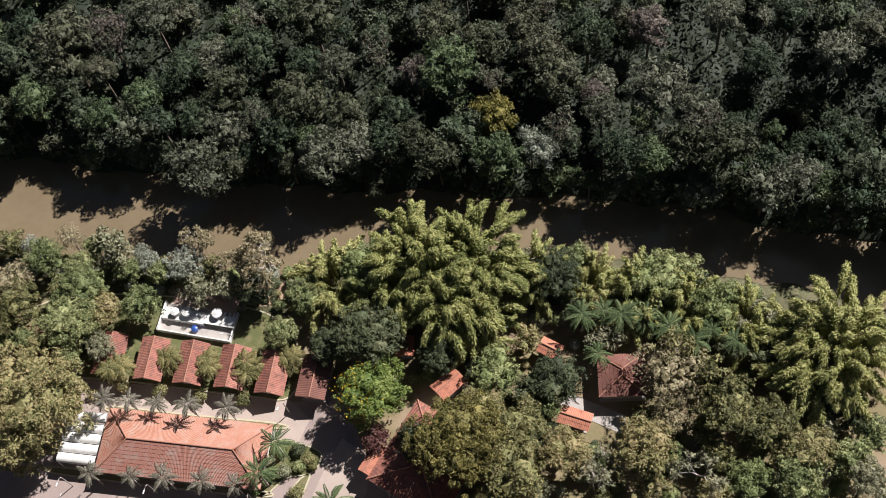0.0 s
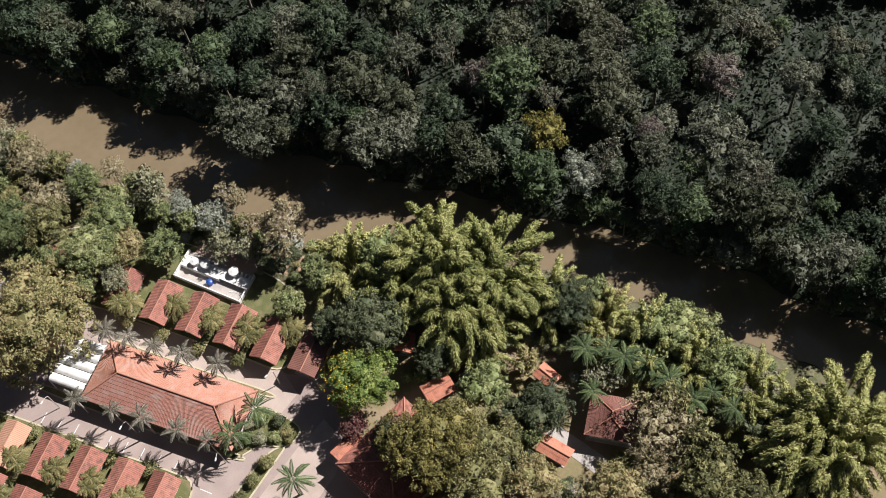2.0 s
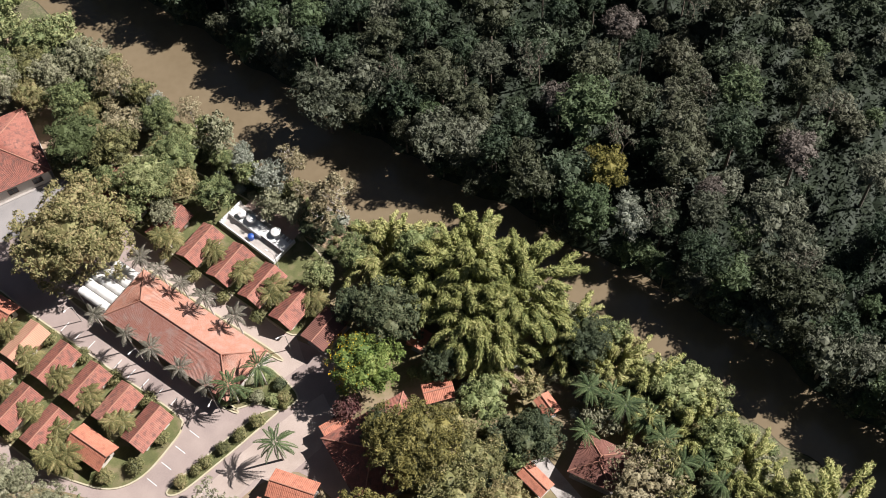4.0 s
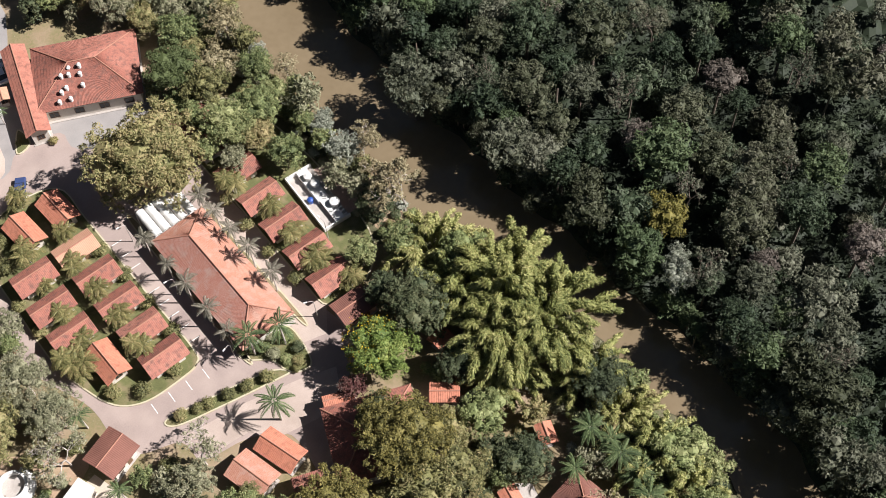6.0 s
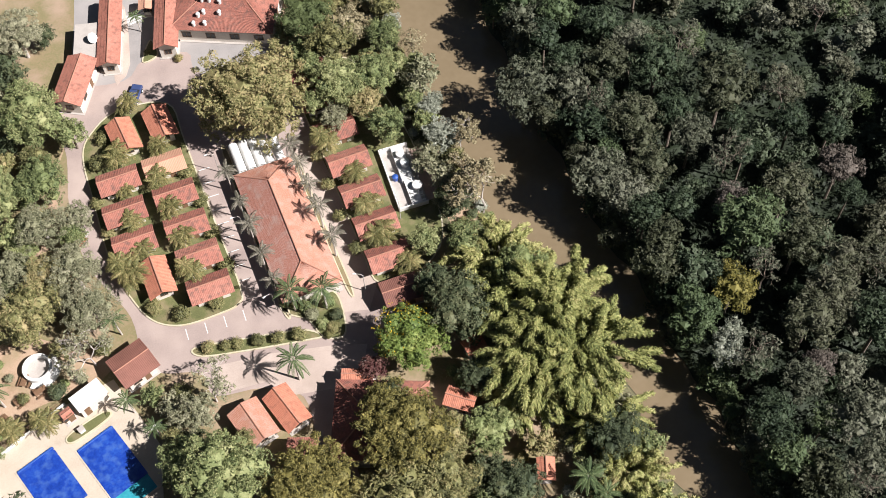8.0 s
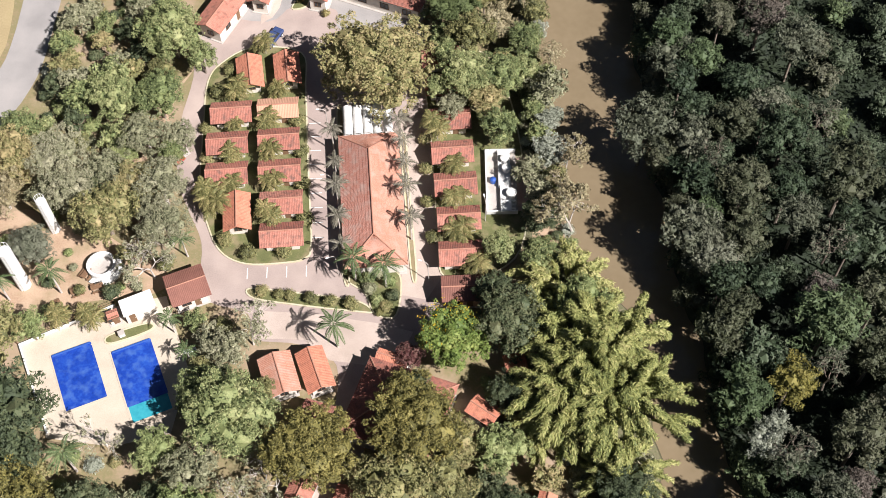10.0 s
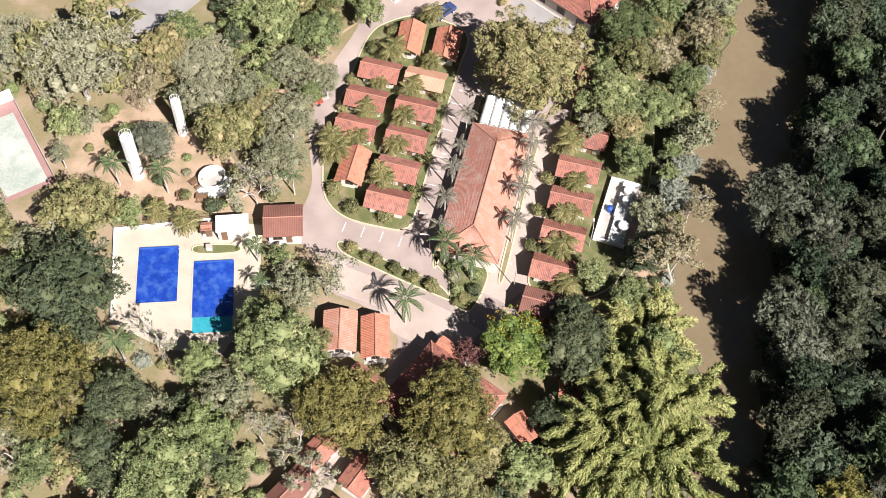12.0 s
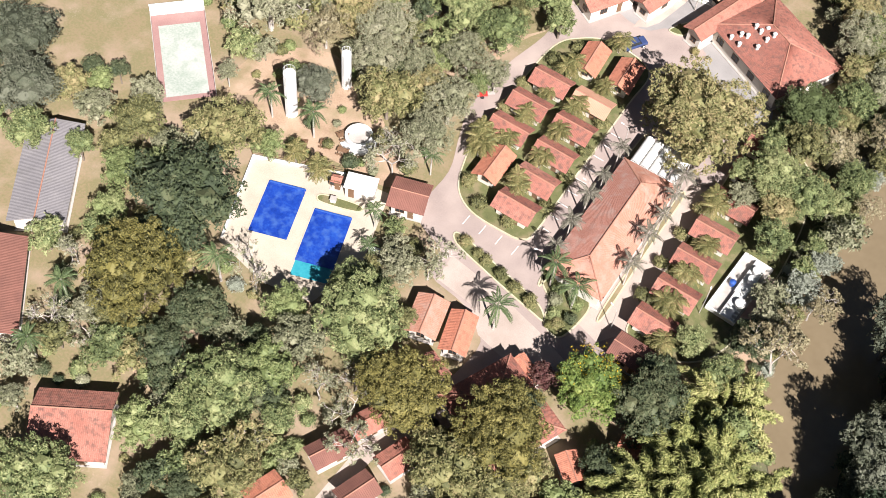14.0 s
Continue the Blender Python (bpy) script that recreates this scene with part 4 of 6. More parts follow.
first = vent(-8.5, 52.4, 5.4)
for x, y in ((-7.0, 51.5), (-10.2, 51.8), (-9.1, 51.3), (-7.6, 50.4), (-10.5, 49.9), (-11.5, 49.8), (-8.2, 48.8), (-12.6, 48.8), (-10.9, 48.2)):
    d = Matrix.Rotation(radians(25), 3, "Z") @ Vector((x + 6.2, y - 52.3, 0))
    rise = min(min(6.7 - abs(d.y), 8.5 - abs(d.x)) * 0.42, 2.8)
    copy_thing(first, pose(x, y, 3.3 + max(0.0, rise) + 0.2))

# ---- pools ----
CLEAR.append([(-59, -13), (-45.6, -6.5), (-38, -5), (-34, -17.5), (-36, -27), (-44, -29), (-53.5, -27)])
deck = tagged(part("deck", prism([(-58.4, -12.6), (-45.6, -7.0), (-38.6, -5.6), (-34.6, -17.5), (-36.4, -26.5), (-44, -28), (-52.8, -26.4)], -0.2, 0.06), "deck"), "cream stone pool deck", "deck", kind="structure")
part("border_wall", ribbon([(-52.6, -26.0), (-58.2, -12.5), (-45.6, -6.9)], 0.25, -0.1, 0.55, False), "white", deck, "low white wall")
POOL_TURN = -69.6


def pool(label, w, l, x, y, open_part):
    p = tagged(new("pool"), label, "swimming pool", "swimming pools")
    bm = bmesh.new()
    for a in ((-l / 2 - 0.3, -w / 2 - 0.3, l / 2 + 0.3, -w / 2), (-l / 2 - 0.3, w / 2, l / 2 + 0.3, w / 2 + 0.3), (-l / 2 - 0.3, -w / 2, -l / 2, w / 2), (l / 2, -w / 2, l / 2 + 0.3, w / 2)):
        add_box(bm, a[0], a[1], 0, a[2], a[3], 0.12)
    part("coping", bm, "deck", p)
    part("water", box(-l / 2, -w / 2, 0, l / 2, w / 2, 0.075), "poolwater", p, "turquoise water")
    n = 40
    verts, faces = [], []
    x1 = l / 2 - open_part
    for j in range(n + 1):
        for i in range(n // 2 + 1):
            xx, yy = -l / 2 - 0.1 + (x1 + l / 2 + 0.1) * j / n, -w / 2 - 0.1 + (w + 0.2) * i / (n // 2)
            verts.append((xx, yy, 0.14 + 0.035 * noise.noise(Vector((xx * 0.8, yy * 2.4, x))) + 0.015 * noise.noise(Vector((xx * 3.1, yy * 1.1, 5)))))
    m = n // 2 + 1
    faces = [(j * m + i, j * m + i + 1, (j + 1) * m + i + 1, (j + 1) * m + i) for j in range(n) for i in range(n // 2)]
    part("cover", raw("cover", verts, faces, "cover", True), "", p, "rumpled blue plastic cover")
    part("roller", box(-l / 2 - 0.15, -w / 2, 0.12, -l / 2 + 0.15, w / 2, 0.3, 0.06), "blue", p)
    return put(p, x, y, POOL_TURN)


pool("rectangular pool under a blue cover", 5.4, 8.8, -49.5, -17.6, 0.0)
pool("rectangular pool under a blue cover with open turquoise end", 5.4, 11.2, -40.9, -18.6, 2.4)
hut = tagged(new("pool_hut"), "white flat-roofed pool hut", "hut")
part("wall", box(-2.1, -1.2, 0, 2.1, 1.2, 2.3), "plaster", hut)
part("roof", box(-2.3, -1.4, 2.3, 2.3, 1.4, 2.5, 0.03), "white", hut)
door(hut, -1.2, -1.2, 0.05, "-y")
put(hut, -42.0, -7.9, 22)
put(gable_house("kiosk", "tiny kiosk with a red roof beside a pool", 1.6, 1.4, 1.9, 0.3, "tile_wing", over=0.15, category="kiosk"), -45.4, -9.2, 22)
island([(-46.1, -11.6), (-40.9, -9.9), (-40.4, -11.0), (-45.6, -12.8)], "kerbed grass strip on a pool deck", h=0.2)
pump = tagged(new("pump_box"), "small white pool pump box on a grass strip", "pump box")
part("body", box(-0.4, -0.35, 0.0, 0.4, 0.35, 0.7, 0.04), "white", pump)
part("lid", box(-0.46, -0.41, 0.7, 0.46, 0.41, 0.78, 0.02), "concrete", pump)
put(pump, -44.2, -11.6, 22, 0.15)


def picnic_table(x, y, turn):
    t = tagged(new("picnic_table"), "weathered timber picnic table on bare earth", "picnic table", "picnic tables")
    for k in range(4):
        part("plank", box(-0.9, -0.4 + 0.205 * k, 0.7, 0.9, -0.22 + 0.205 * k, 0.75), "wood", t)
    for s in (-1, 1):
        part("bench", box(-0.9, s * 0.75 - 0.13, 0.4, 0.9, s * 0.75 + 0.13, 0.45), "wood", t)
        bm = bmesh.new()
        add_tube(bm, [(s * 0.65, -0.75, 0), (s * 0.65, -0.2, 0.7)], [0.05, 0.05], 4)
        add_tube(bm, [(s * 0.65, 0.75, 0), (s * 0.65, 0.2, 0.7)], [0.05, 0.05], 4)
        add_tube(bm, [(s * 0.65, -0.75, 0.38), (s * 0.65, 0.75, 0.38)], [0.04, 0.04], 4)
        part("trestle", bm, "wood", t)
    return put(t, x, y, turn)


table = picnic_table(-51.2, -4.4, 24)
for x, y, turn in ((-48.4, -3.9, 20), (-54.0, -6.6, 30), (-50.2, -1.6, 60)):
    copy_thing(table, pose(x, y, 0, 0, 0, turn))


def lounger(x, y, turn):
    t = tagged(new("sun_lounger"), "white plastic sun lounger beside a pool deck", "sun lounger")
    part("seat", box(-0.9, -0.32, 0.28, 0.35, 0.32, 0.34, 0.02), "white", t)
    back = part("backrest", box(0.0, -0.32, 0.0, 0.7, 0.32, 0.05, 0.02), "white", t)
    back.matrix_basis = pose(0.33, 0, 0.3, 0, -35, 0)
    for lx in (-0.8, 0.25):
        for ly in (-0.27, 0.27):
            part("leg", box(lx - 0.03, ly - 0.03, 0, lx + 0.03, ly + 0.03, 0.29), "white", t)
    return put(t, x, y, turn, 0.06)


lounger(-34.6, -14.6, 200)
fence = tagged(new("fence"), "low dark post and rail fence round a pool", "fence")
for k in range(9):
    x, y = -58.6 + k * 1.6, -12.2 + k * 0.71
    part("post", box(x - 0.05, y - 0.05, -0.1, x + 0.05, y + 0.05, 1.1), "wood", fence)
for z in (0.5, 1.0):
    bm = bmesh.new()
    add_tube(bm, [(-58.6, -12.2, z), (-45.8, -6.5, z)], [0.03, 0.03], 5)
    part("rail", bm, "wood", fence)

# ---- towers, ring, court ----


def tower(x, y, h, r, label):
    t = tagged(new("water_tower"), label, "water tower", "water towers")
    bm = bmesh.new()
    add_tube(bm, [(0, 0, -0.1), (0, 0, h * 0.5), (0, 0, h - 0.15), (0, 0, h)], [r, r, r, r * 0.85], 22)
    part("shaft", bm, "white", t, smooth=False)
    bm = bmesh.new()
    for k in range(12):
        a, b = 2 * math.pi * k / 12, 2 * math.pi * (k + 1) / 12
        add_tube(bm, [(r * 0.92 * math.cos(a), r * 0.92 * math.sin(a), h), (r * 0.92 * math.cos(a), r * 0.92 * math.sin(a), h + 0.7)], [0.03, 0.03], 4)
        add_tube(bm, [(r * 0.92 * math.cos(a), r * 0.92 * math.sin(a), h + 0.7), (r * 0.92 * math.cos(b), r * 0.92 * math.sin(b), h + 0.7)], [0.03, 0.03], 4)
    part("rail", bm, "white", t)
    bm = bmesh.new()
    for s in (-0.2, 0.2):
        add_tube(bm, [(s, -r - 0.12, 0), (s, -r - 0.12, h)], [0.025, 0.025], 4)
    for k in range(int(h / 0.4)):
        add_tube(bm, [(-0.2, -r - 0.12, 0.3 + k * 0.4), (0.2, -r - 0.12, 0.3 + k * 0.4)], [0.02, 0.02], 4)
    part("ladder", bm, "white", t)
    return put(t, x, y)


tower(-58.9, -2.8, 9.4, 0.95, "tall white cylindrical water tower on bare earth")
tower(-55.7, 6.4, 7.6, 0.75, "slim white cylindrical water tower beside trees")
ring = tagged(new("fountain_ring"), "round white walled basin with wide steps", "basin")
bm = bmesh.new()
rims = [[bm.verts.new((rr * math.cos(2 * math.pi * k / 28), rr * math.sin(2 * math.pi * k / 28), zz)) for k in range(28)] for rr, zz in ((1.7, -0.05), (1.7, 1.3), (2.1, 1.3), (2.1, -0.05))]
for lo, hi in zip(rims, rims[1:] + rims[:1]):
    for k in range(28):
        bm.faces.new((lo[k], lo[(k + 1) % 28], hi[(k + 1) % 28], hi[k]))
bmesh.ops.recalc_face_normals(bm, faces=bm.faces[:])
part("wall", bm, "white", ring)
bm = bmesh.new()
add_tube(bm, [(0, 0, -0.05), (0, 0, 0.5)], [1.72, 1.72], 28)
part("floor", bm, "concrete", ring)
part("step", prism([(2.9 * math.cos(a * 0.2 - 2.2) if k else 2.12 * math.cos(a * 0.2 - 2.2), 2.9 * math.sin(a * 0.2 - 2.2) if k else 2.12 * math.sin(a * 0.2 - 2.2)) for k, a in [(1, i) for i in range(16)] + [(0, i) for i in range(15, -1, -1)]], -0.05, 0.45), "white", ring)
put(ring, -48.0, -0.6)
court = tagged(part("court", box(-4.2, -8.7, -0.2, 4.2, 8.7, 0.05), "court_red"), "small sports court with a faded red and green floor", "sports court", kind="structure")
part("court_floor", box(-3.2, -7.9, 0.05, 3.2, 6.4, 0.056), "court", court, "bleached green playing area")
part("end_wall", box(-4.2, 8.7, -0.2, 4.2, 8.95, 2.4), "white", court, "white end wall")
for s in (-1, 1):
    part("fence_rail", box(s * 4.2 - 0.05, -8.7, 0.05, s * 4.2 + 0.05, 8.7, 0.9), "concrete", court)
put(court, -79.0, -4.3, 47)


dish = tagged(new("satellite_dish"), "white satellite dish on a concrete annex roof", "satellite dish")
bm = bmesh.new()
add_tube(bm, [(0, 0, 0), (0, 0, 0.5)], [0.05, 0.05], 6)
part("mast", bm, "concrete", dish)
bm = bmesh.new()
add_tube(bm, [(0, 0, 0), (0.05, -0.05, 0.08), (0.12, -0.12, 0.2), (0.14, -0.14, 0.22)], [0.15, 0.6, 0.85, 0.84], 18)
part("reflector", bm, "white", dish).location = (0, 0, 0.5)
put(dish, -28.6, 52.6, 0, 2.7)


def lamp_post(x, y, turn):
    t = tagged(new("lamp_post"), "slim grey lamp post with a bent arm", "lamp post", "lamp posts")
    bm = bmesh.new()
    add_tube(bm, [(0, 0, -0.1), (0, 0, 4.6), (0.3, 0, 5.0), (1.0, 0, 5.15)], [0.07, 0.055, 0.05, 0.04], 7)
    part("pole", bm, "concrete", t)
    part("lamp_head", box(0.9, -0.1, 5.08, 1.4, 0.1, 5.2, 0.03), "white", t)
    return put(t, x, y, turn)


post = lamp_post(7.0, 4.6, 100)
for x, y, turn in ((-16.0, 22.5, 180), (-15.2, 10.5, 180), (-14.4, -3.2, 200), (-1.6, -5.0, 160)):
    copy_thing(post, pose(x, y, 0, 0, 0, turn))


def car(label, paint, x, y, turn, truck=False):
    c = tagged(new("car"), label, "car")
    bm = bmesh.new()
    add_box(bm, -2.1, -0.85, 0.35, 2.1, 0.85, 0.95, 0.14)
    part("body", bm, paint, c)
    bm = bmesh.new()
    g = bmesh.ops.create_cube(bm, size=1.0)["verts"]
    for v in g:
        t = v.co.z > 0
        v.co = Vector(((-1.0 if t else -1.6) if v.co.x < 0 else (0.6 if t else 1.1), (0.62 if t else 0.76) * (1 if v.co.y > 0 else -1), 1.46 if t else 0.93))
    bmesh.ops.bevel(bm, geom=bm.edges[:], offset=0.06, segments=2, affect="EDGES")
    part("cabin", bm, "dark", c, "dark glass cabin")
    part("roof", box(-0.95, -0.6, 1.45, 0.55, 0.6, 1.5, 0.02), paint, c)
    for wx in (-1.3, 1.3):
        for wy in (-0.82, 0.82):
            bm = bmesh.new()
            add_tube(bm, [(wx, wy - 0.09, 0.32), (wx, wy + 0.09, 0.32)], [0.32, 0.32], 14)
            wh = part("wheel", bm, "tyre", c)
            bm = bmesh.new()
            add_tube(bm, [(wx, wy - 0.1, 0.32), (wx, wy + 0.1, 0.32)], [0.18, 0.18], 10)
            part("rim", bm, "white", wh)
    for s in (-0.6, 0.6):
        part("headlight", box(2.06, s - 0.16, 0.62, 2.13, s + 0.16, 0.76, 0.02), "white", c)
    return put(c, x, y, turn)


car("parked white car beside a tiled wing", "carwhite", -16.9, 62.8, 80)
car("parked dark blue car under a tree", "carblue", -25.0, 41.0, 60)
cart = tagged(new("handcart"), "small red handcart on the drive", "handcart")
part("tray", box(-0.8, -0.45, 0.45, 0.8, 0.45, 0.8, 0.05), "red", cart)
part("handle", box(0.8, -0.3, 0.7, 1.9, 0.3, 0.76), "concrete", cart)
for s in (-0.5, 0.5):
    bm = bmesh.new()
    add_tube(bm, [(0, s - 0.06, 0.28), (0, s + 0.06, 0.28)], [0.28, 0.28], 12)
    part("wheel", bm, "tyre", cart)
put(cart, -38.3, 17.6, 40)

# ---- plants ----
rng = np.random.default_rng(5)
used = set()


def plant(protos, places, height=1.4):
    for i, (x, y, r, h) in enumerate(places):
        p = protos[i % len(protos)]
        r *= 1.07 if height > 1 else 1.0
        m = pose(x, y, max(-0.5 * r, h - height * r) if height > 1 else 0, 0, 0, rng.random() * 360) @ Matrix.Scale(r, 4)
        q = p if p.name not in used else copy_thing(p, m)
        used.add(p.name)
        q.matrix_basis = m


OLIVE_BIG = [(-7.8, 28.6, 8.4, 8.3), (-54.5, -39.4, 6.5, 7.8), (-17, -32.3, 5.5, 6.9), (-4.2, -29.8, 6, 7.3)]
OLIVE = [(1.1, -31.5, 3.3, 5), (6.9, 36.3, 3.5, 5.2), (8.2, 24, 3.1, 4.8), (6.2, 54.7, 2.7, 4.5), (9.1, 44.8, 2.1, 4), (5.7, -63.1, 4.4, 5.9), (4.4, -68.6, 3.8, 5.4), (1.4, -73.3, 3.6, 5.2), (-0.9, -53.3, 4.1, 5.6), (-2.9, -43.4, 3.4, 5.1), (-0.9, -37.2, 3.7, 5.3), (-61.6, 16.5, 4.1, 5.7), (-47.1, 5.1, 4.6, 6.1), (-60.9, -14.2, 4.8, 6.3), (-72.4, -19.8, 3.7, 5.4), (-10.5, -35.5, 2.8, 4.6), (-23.8, -22.4, 1.6, 3.6), (-84.8, -21.4, 3.1, 4.8), (-28.1, -52.8, 4.3, 5.9), (-54.5, -45.7, 2.2, 4.1), (-41.5, 31.5, 2.5, 4.4), (9.7, 58.9, 3.3, 5), (1.7, 65.8, 3.1, 4.9), (-43.5, 11.2, 3.1, 4.9), (-6.5, -37, 4.7, 6.2)]
GREEN = [(10.1, 27.4, 3.9, 5.6), (5.5, 27.4, 4.1, 5.7), (-47.8, 26.3, 3.8, 5.5), (-41.2, 26.3, 3.8, 5.4), (-27.3, -27.2, 5.9, 7.2), (-31.8, -23.5, 3.7, 5.4), (-35.2, -45.6, 5.4, 6.8), (-44.3, -67.1, 5, 6.5), (-40, 38.1, 5.1, 6.5)]
GREEN_SMALL = [(8.9, 48.4, 3.4, 5.1), (15.3, 34.9, 2.9, 4.7), (9.6, 18.7, 2.9, 4.6), (14.2, -4.6, 2.9, 4.7), (14.3, 29.3, 2.3, 4.1), (15, 22.4, 1.9, 3.8), (18, 28.5, 1.8, 3.7), (13.8, -73.2, 3.1, 4.8), (20.7, -73.7, 2, 3.9), (-61.5, 21.7, 3.1, 4.9), (-38.8, 16.8, 2, 3.9), (-36.7, -50.8, 3.4, 5.1), (8.5, -2.4, 2.3, 4.2), (-27.7, -43.2, 2.4, 4.2), (-51.7, -49, 3.1, 4.8), (-83.7, -30.5, 3.3, 5), (-76.8, -27.8, 2.1, 4), (-3.3, 68.5, 2.7, 4.5), (-35.4, 34.8, 2.5, 4.3), (0.8, 26.6, 1.9, 4.2), (2.4, 33.2, 2.2, 4.4), (-1.9, -72.5, 3.4, 5.2), (6.6, 61.5, 3.6, 5.4), (13.5, 61.5, 3.4, 5.2)]
DARK = [(21.8, -39.2, 3.5, 5.2), (15.1, -63, 2.3, 4.1), (-56.9, -27.3, 7.4, 8.5), (-44.9, -38.4, 4.1, 5.7), (-45.3, -44.9, 3.2, 4.9), (9.1, -15.2, 4.9, 6.4), (-30.5, -42.2, 2.5, 4.3), (-4.3, -23.9, 2.9, 4.7), (8.2, -24.7, 2.6, 4.4), (-85.6, -15.9, 1.7, 3.6), (-82.3, -14.1, 1.5, 3.5), (-31, -57, 2.3, 4.2), (7.1, -40.8, 3.5, 4.2), (14.6, 3, 3, 3.7), (-36, 56.6, 2, 2.9), (7.4, -9.6, 3, 4.6)]
DULL = [(3.8, 41.8, 4.4, 5.9), (9.7, -76.9, 2.9, 4.7)]
BRIGHT = [(6.9, -32.8, 3.3, 5), (-3.1, -66.7, 2.9, 4.6), (-45.8, 16.5, 2, 3.9), (-56, -11.6, 2.4, 4.2), (-69.1, -27.4, 2.9, 4.7), (-66, -33, 2.5, 4.4), (-37.4, -30.4, 2.8, 4.6), (-32.8, -39.5, 3.8, 5.4), (-82.7, -17.3, 2, 3.9), (-40.6, -54.7, 3.2, 4.9), (23.2, -52.6, 3.8, 5.4), (20.2, -60.6, 3.4, 5), (19.1, -12.8, 3.8, 6.2)]
SILVER = [(16.2, 19.9, 2.2, 3), (16.3, 14.3, 3.1, 3.6), (17.6, 21.6, 1.7, 2.6), (16.6, 38.6, 1.8, 2.8)]
TAN = [(15.6, 44.9, 3.4, 5.1), (18.8, 32.4, 2.1, 4), (3.7, -56.5, 2.9, 4.7), (10.4, 38.4, 3.3, 5), (-62.9, 10.5, 3.4, 5.1)]
TWIGGY = [(20.6, 12.8, 2.2, 4.6), (19.8, 1.6, 3.5, 5.9), (18.4, 6.6, 2, 4.4)]
BARE = [(-2.6, -60.3, 2.9, 4.6), (-2.9, -49.6, 2.5, 4.3), (-5.9, -47.4, 2.6, 4.4), (-40.7, -2.6, 3, 4.8), (-44.3, -28.2, 3, 4.7), (-26.7, -37.1, 2.4, 4.3), (-21.8, -36.8, 2.4, 4.2), (-23.7, -33.6, 2, 3.9), (-25.9, -13.6, 3.2, 4.9), (-55.3, -48.6, 2.5, 4.4), (-60.6, -50.5, 2.5, 4.3), (-65.2, -40.8, 2.1, 4), (-18.8, -40.6, 2.4, 4.2), (-41.7, 0.6, 2.6, 4.4)]
BROWNISH = [(8.9, -56.3, 4.9, 6.3)]
GREY_BIG = [(-71.9, 8.3, 7.3, 8.4), (-83.2, 9.8, 5, 6.4), (-89.8, 7.3, 3.9, 5.5), (-54.8, 15.2, 4.4, 5.9), (-42.5, 19, 3.7, 5.4), (-52.3, 9.9, 3.7, 5.3), (-39.4, 9.9, 4, 5.6), (-38.3, 3.1, 3.7, 5.4), (-39.3, 55.5, 4.3, 5.8), (4.9, 60.2, 4.2, 5.8)]
GREY = [(16.1, 52.7, 3.5, 5.1), (3, 22.8, 2.2, 4.1), (10.8, 54.7, 3.3, 5), (-0.9, -81.5, 2.8, 4.6), (-69.5, 14.8, 2.9, 4.7), (-75.1, -15.5, 2.7, 4.5), (-69.5, -4.6, 1.6, 3.6), (-32.2, -33.6, 3.6, 5.3), (-28.6, -16.6, 2.9, 4.6), (-79.8, -21.7, 2.8, 4.5), (-57.3, -46.3, 2.2, 4.1), (-56.2, -60.9, 1.8, 3.7), (-47.9, 13.6, 3, 4.8), (-37.4, 19.4, 2.4, 4.3)]
SHADY = [(-57.2, 0.9, 3.1, 4.8), (-95.3, -19.6, 5.4, 6.8), (-88.4, -25.9, 5, 6.4)]


BROWN, DEEP = (tree("tree", "large olive-brown broadleaf tree with a wide crown", 11, "l_olive", lobes=22, count=12600, size=0.028), tree("tree", "large olive-green broadleaf tree with a wide crown", 12, "l_olive_deep", lobes=24, count=10920, size=0.030))
plant([BROWN], OLIVE_BIG[:1])
plant([DEEP], OLIVE_BIG[1:])
plant([tree("tree", "olive-green broadleaf tree with dry foliage", s, "l_olive", lobes=14, count=3864, size=0.046) for s in (21, 22, 23)], OLIVE)
plant([tree("tree", "leafy green tree with a lumpy crown", s, "l_green", lobes=18, count=6720, size=0.035) for s in (31, 32)], GREEN)
plant([tree("tree", "leafy mid-green tree in a garden", s, "l_green", lobes=11, count=3024, size=0.052) for s in (41, 42, 43)], GREEN_SMALL)
plant([tree("tree", "dark green dense broadleaf tree", s, "l_dark", lobes=17, count=5460, size=0.038) for s in (51, 52)], DARK)
plant([tree("tree", "smooth-crowned dull green tree", 55, "l_smooth", lobes=12, count=5880, size=0.035, squash=0.6, tall=0.3)], DULL)
plant([tree("tree", "bright yellow-green leafy tree", s, "l_bright", lobes=13, count=3528, size=0.049) for s in (61, 62)], BRIGHT)
plant([tree("tree", "silvery pale-leaved tree on the river bank", 71, "l_silver", "bark_pale", lobes=12, count=3024, size=0.058, core=0.6)], [(x + 0.7, y, r * 0.88, h) for x, y, r, h in SILVER])
plant([tree("tree", "dry tan-leaved tree with thin foliage", s, "l_tan", "bark_pale", lobes=13, count=2184, size=0.046, core=0.4) for s in (75, 76)], TAN)
plant([bare_tree("bare_tree", "pale twiggy tree leaning over the river bank", 86, "bark_pale", "l_tan", 420)], [(x - 1.0, y, r, h) for x, y, r, h in TWIGGY])
plant([bare_tree("bare_tree", "leafless grey tree with fine twigs", s, "bark_pale", "l_grey", n) for s, n in ((81, 220), (82, 60), (83, 120))], BARE)
plant([tree("tree", "spreading half-bare brownish tree", 87, "l_tan", "bark_pale", lobes=22, count=3528, size=0.032, core=0.4)], BROWNISH)
plant([bare_tree("bare_tree", "bare pale limbs of a half-dry tree", 84, "bark_pale", "l_olive", 420)], [(8.9, -56.3, 4.8, 6.6), (-71.9, 8.3, 7.0, 9.0), (-2.9, -52.0, 3.0, 6.2), (-28.1, -52.8, 3.6, 6.6)])
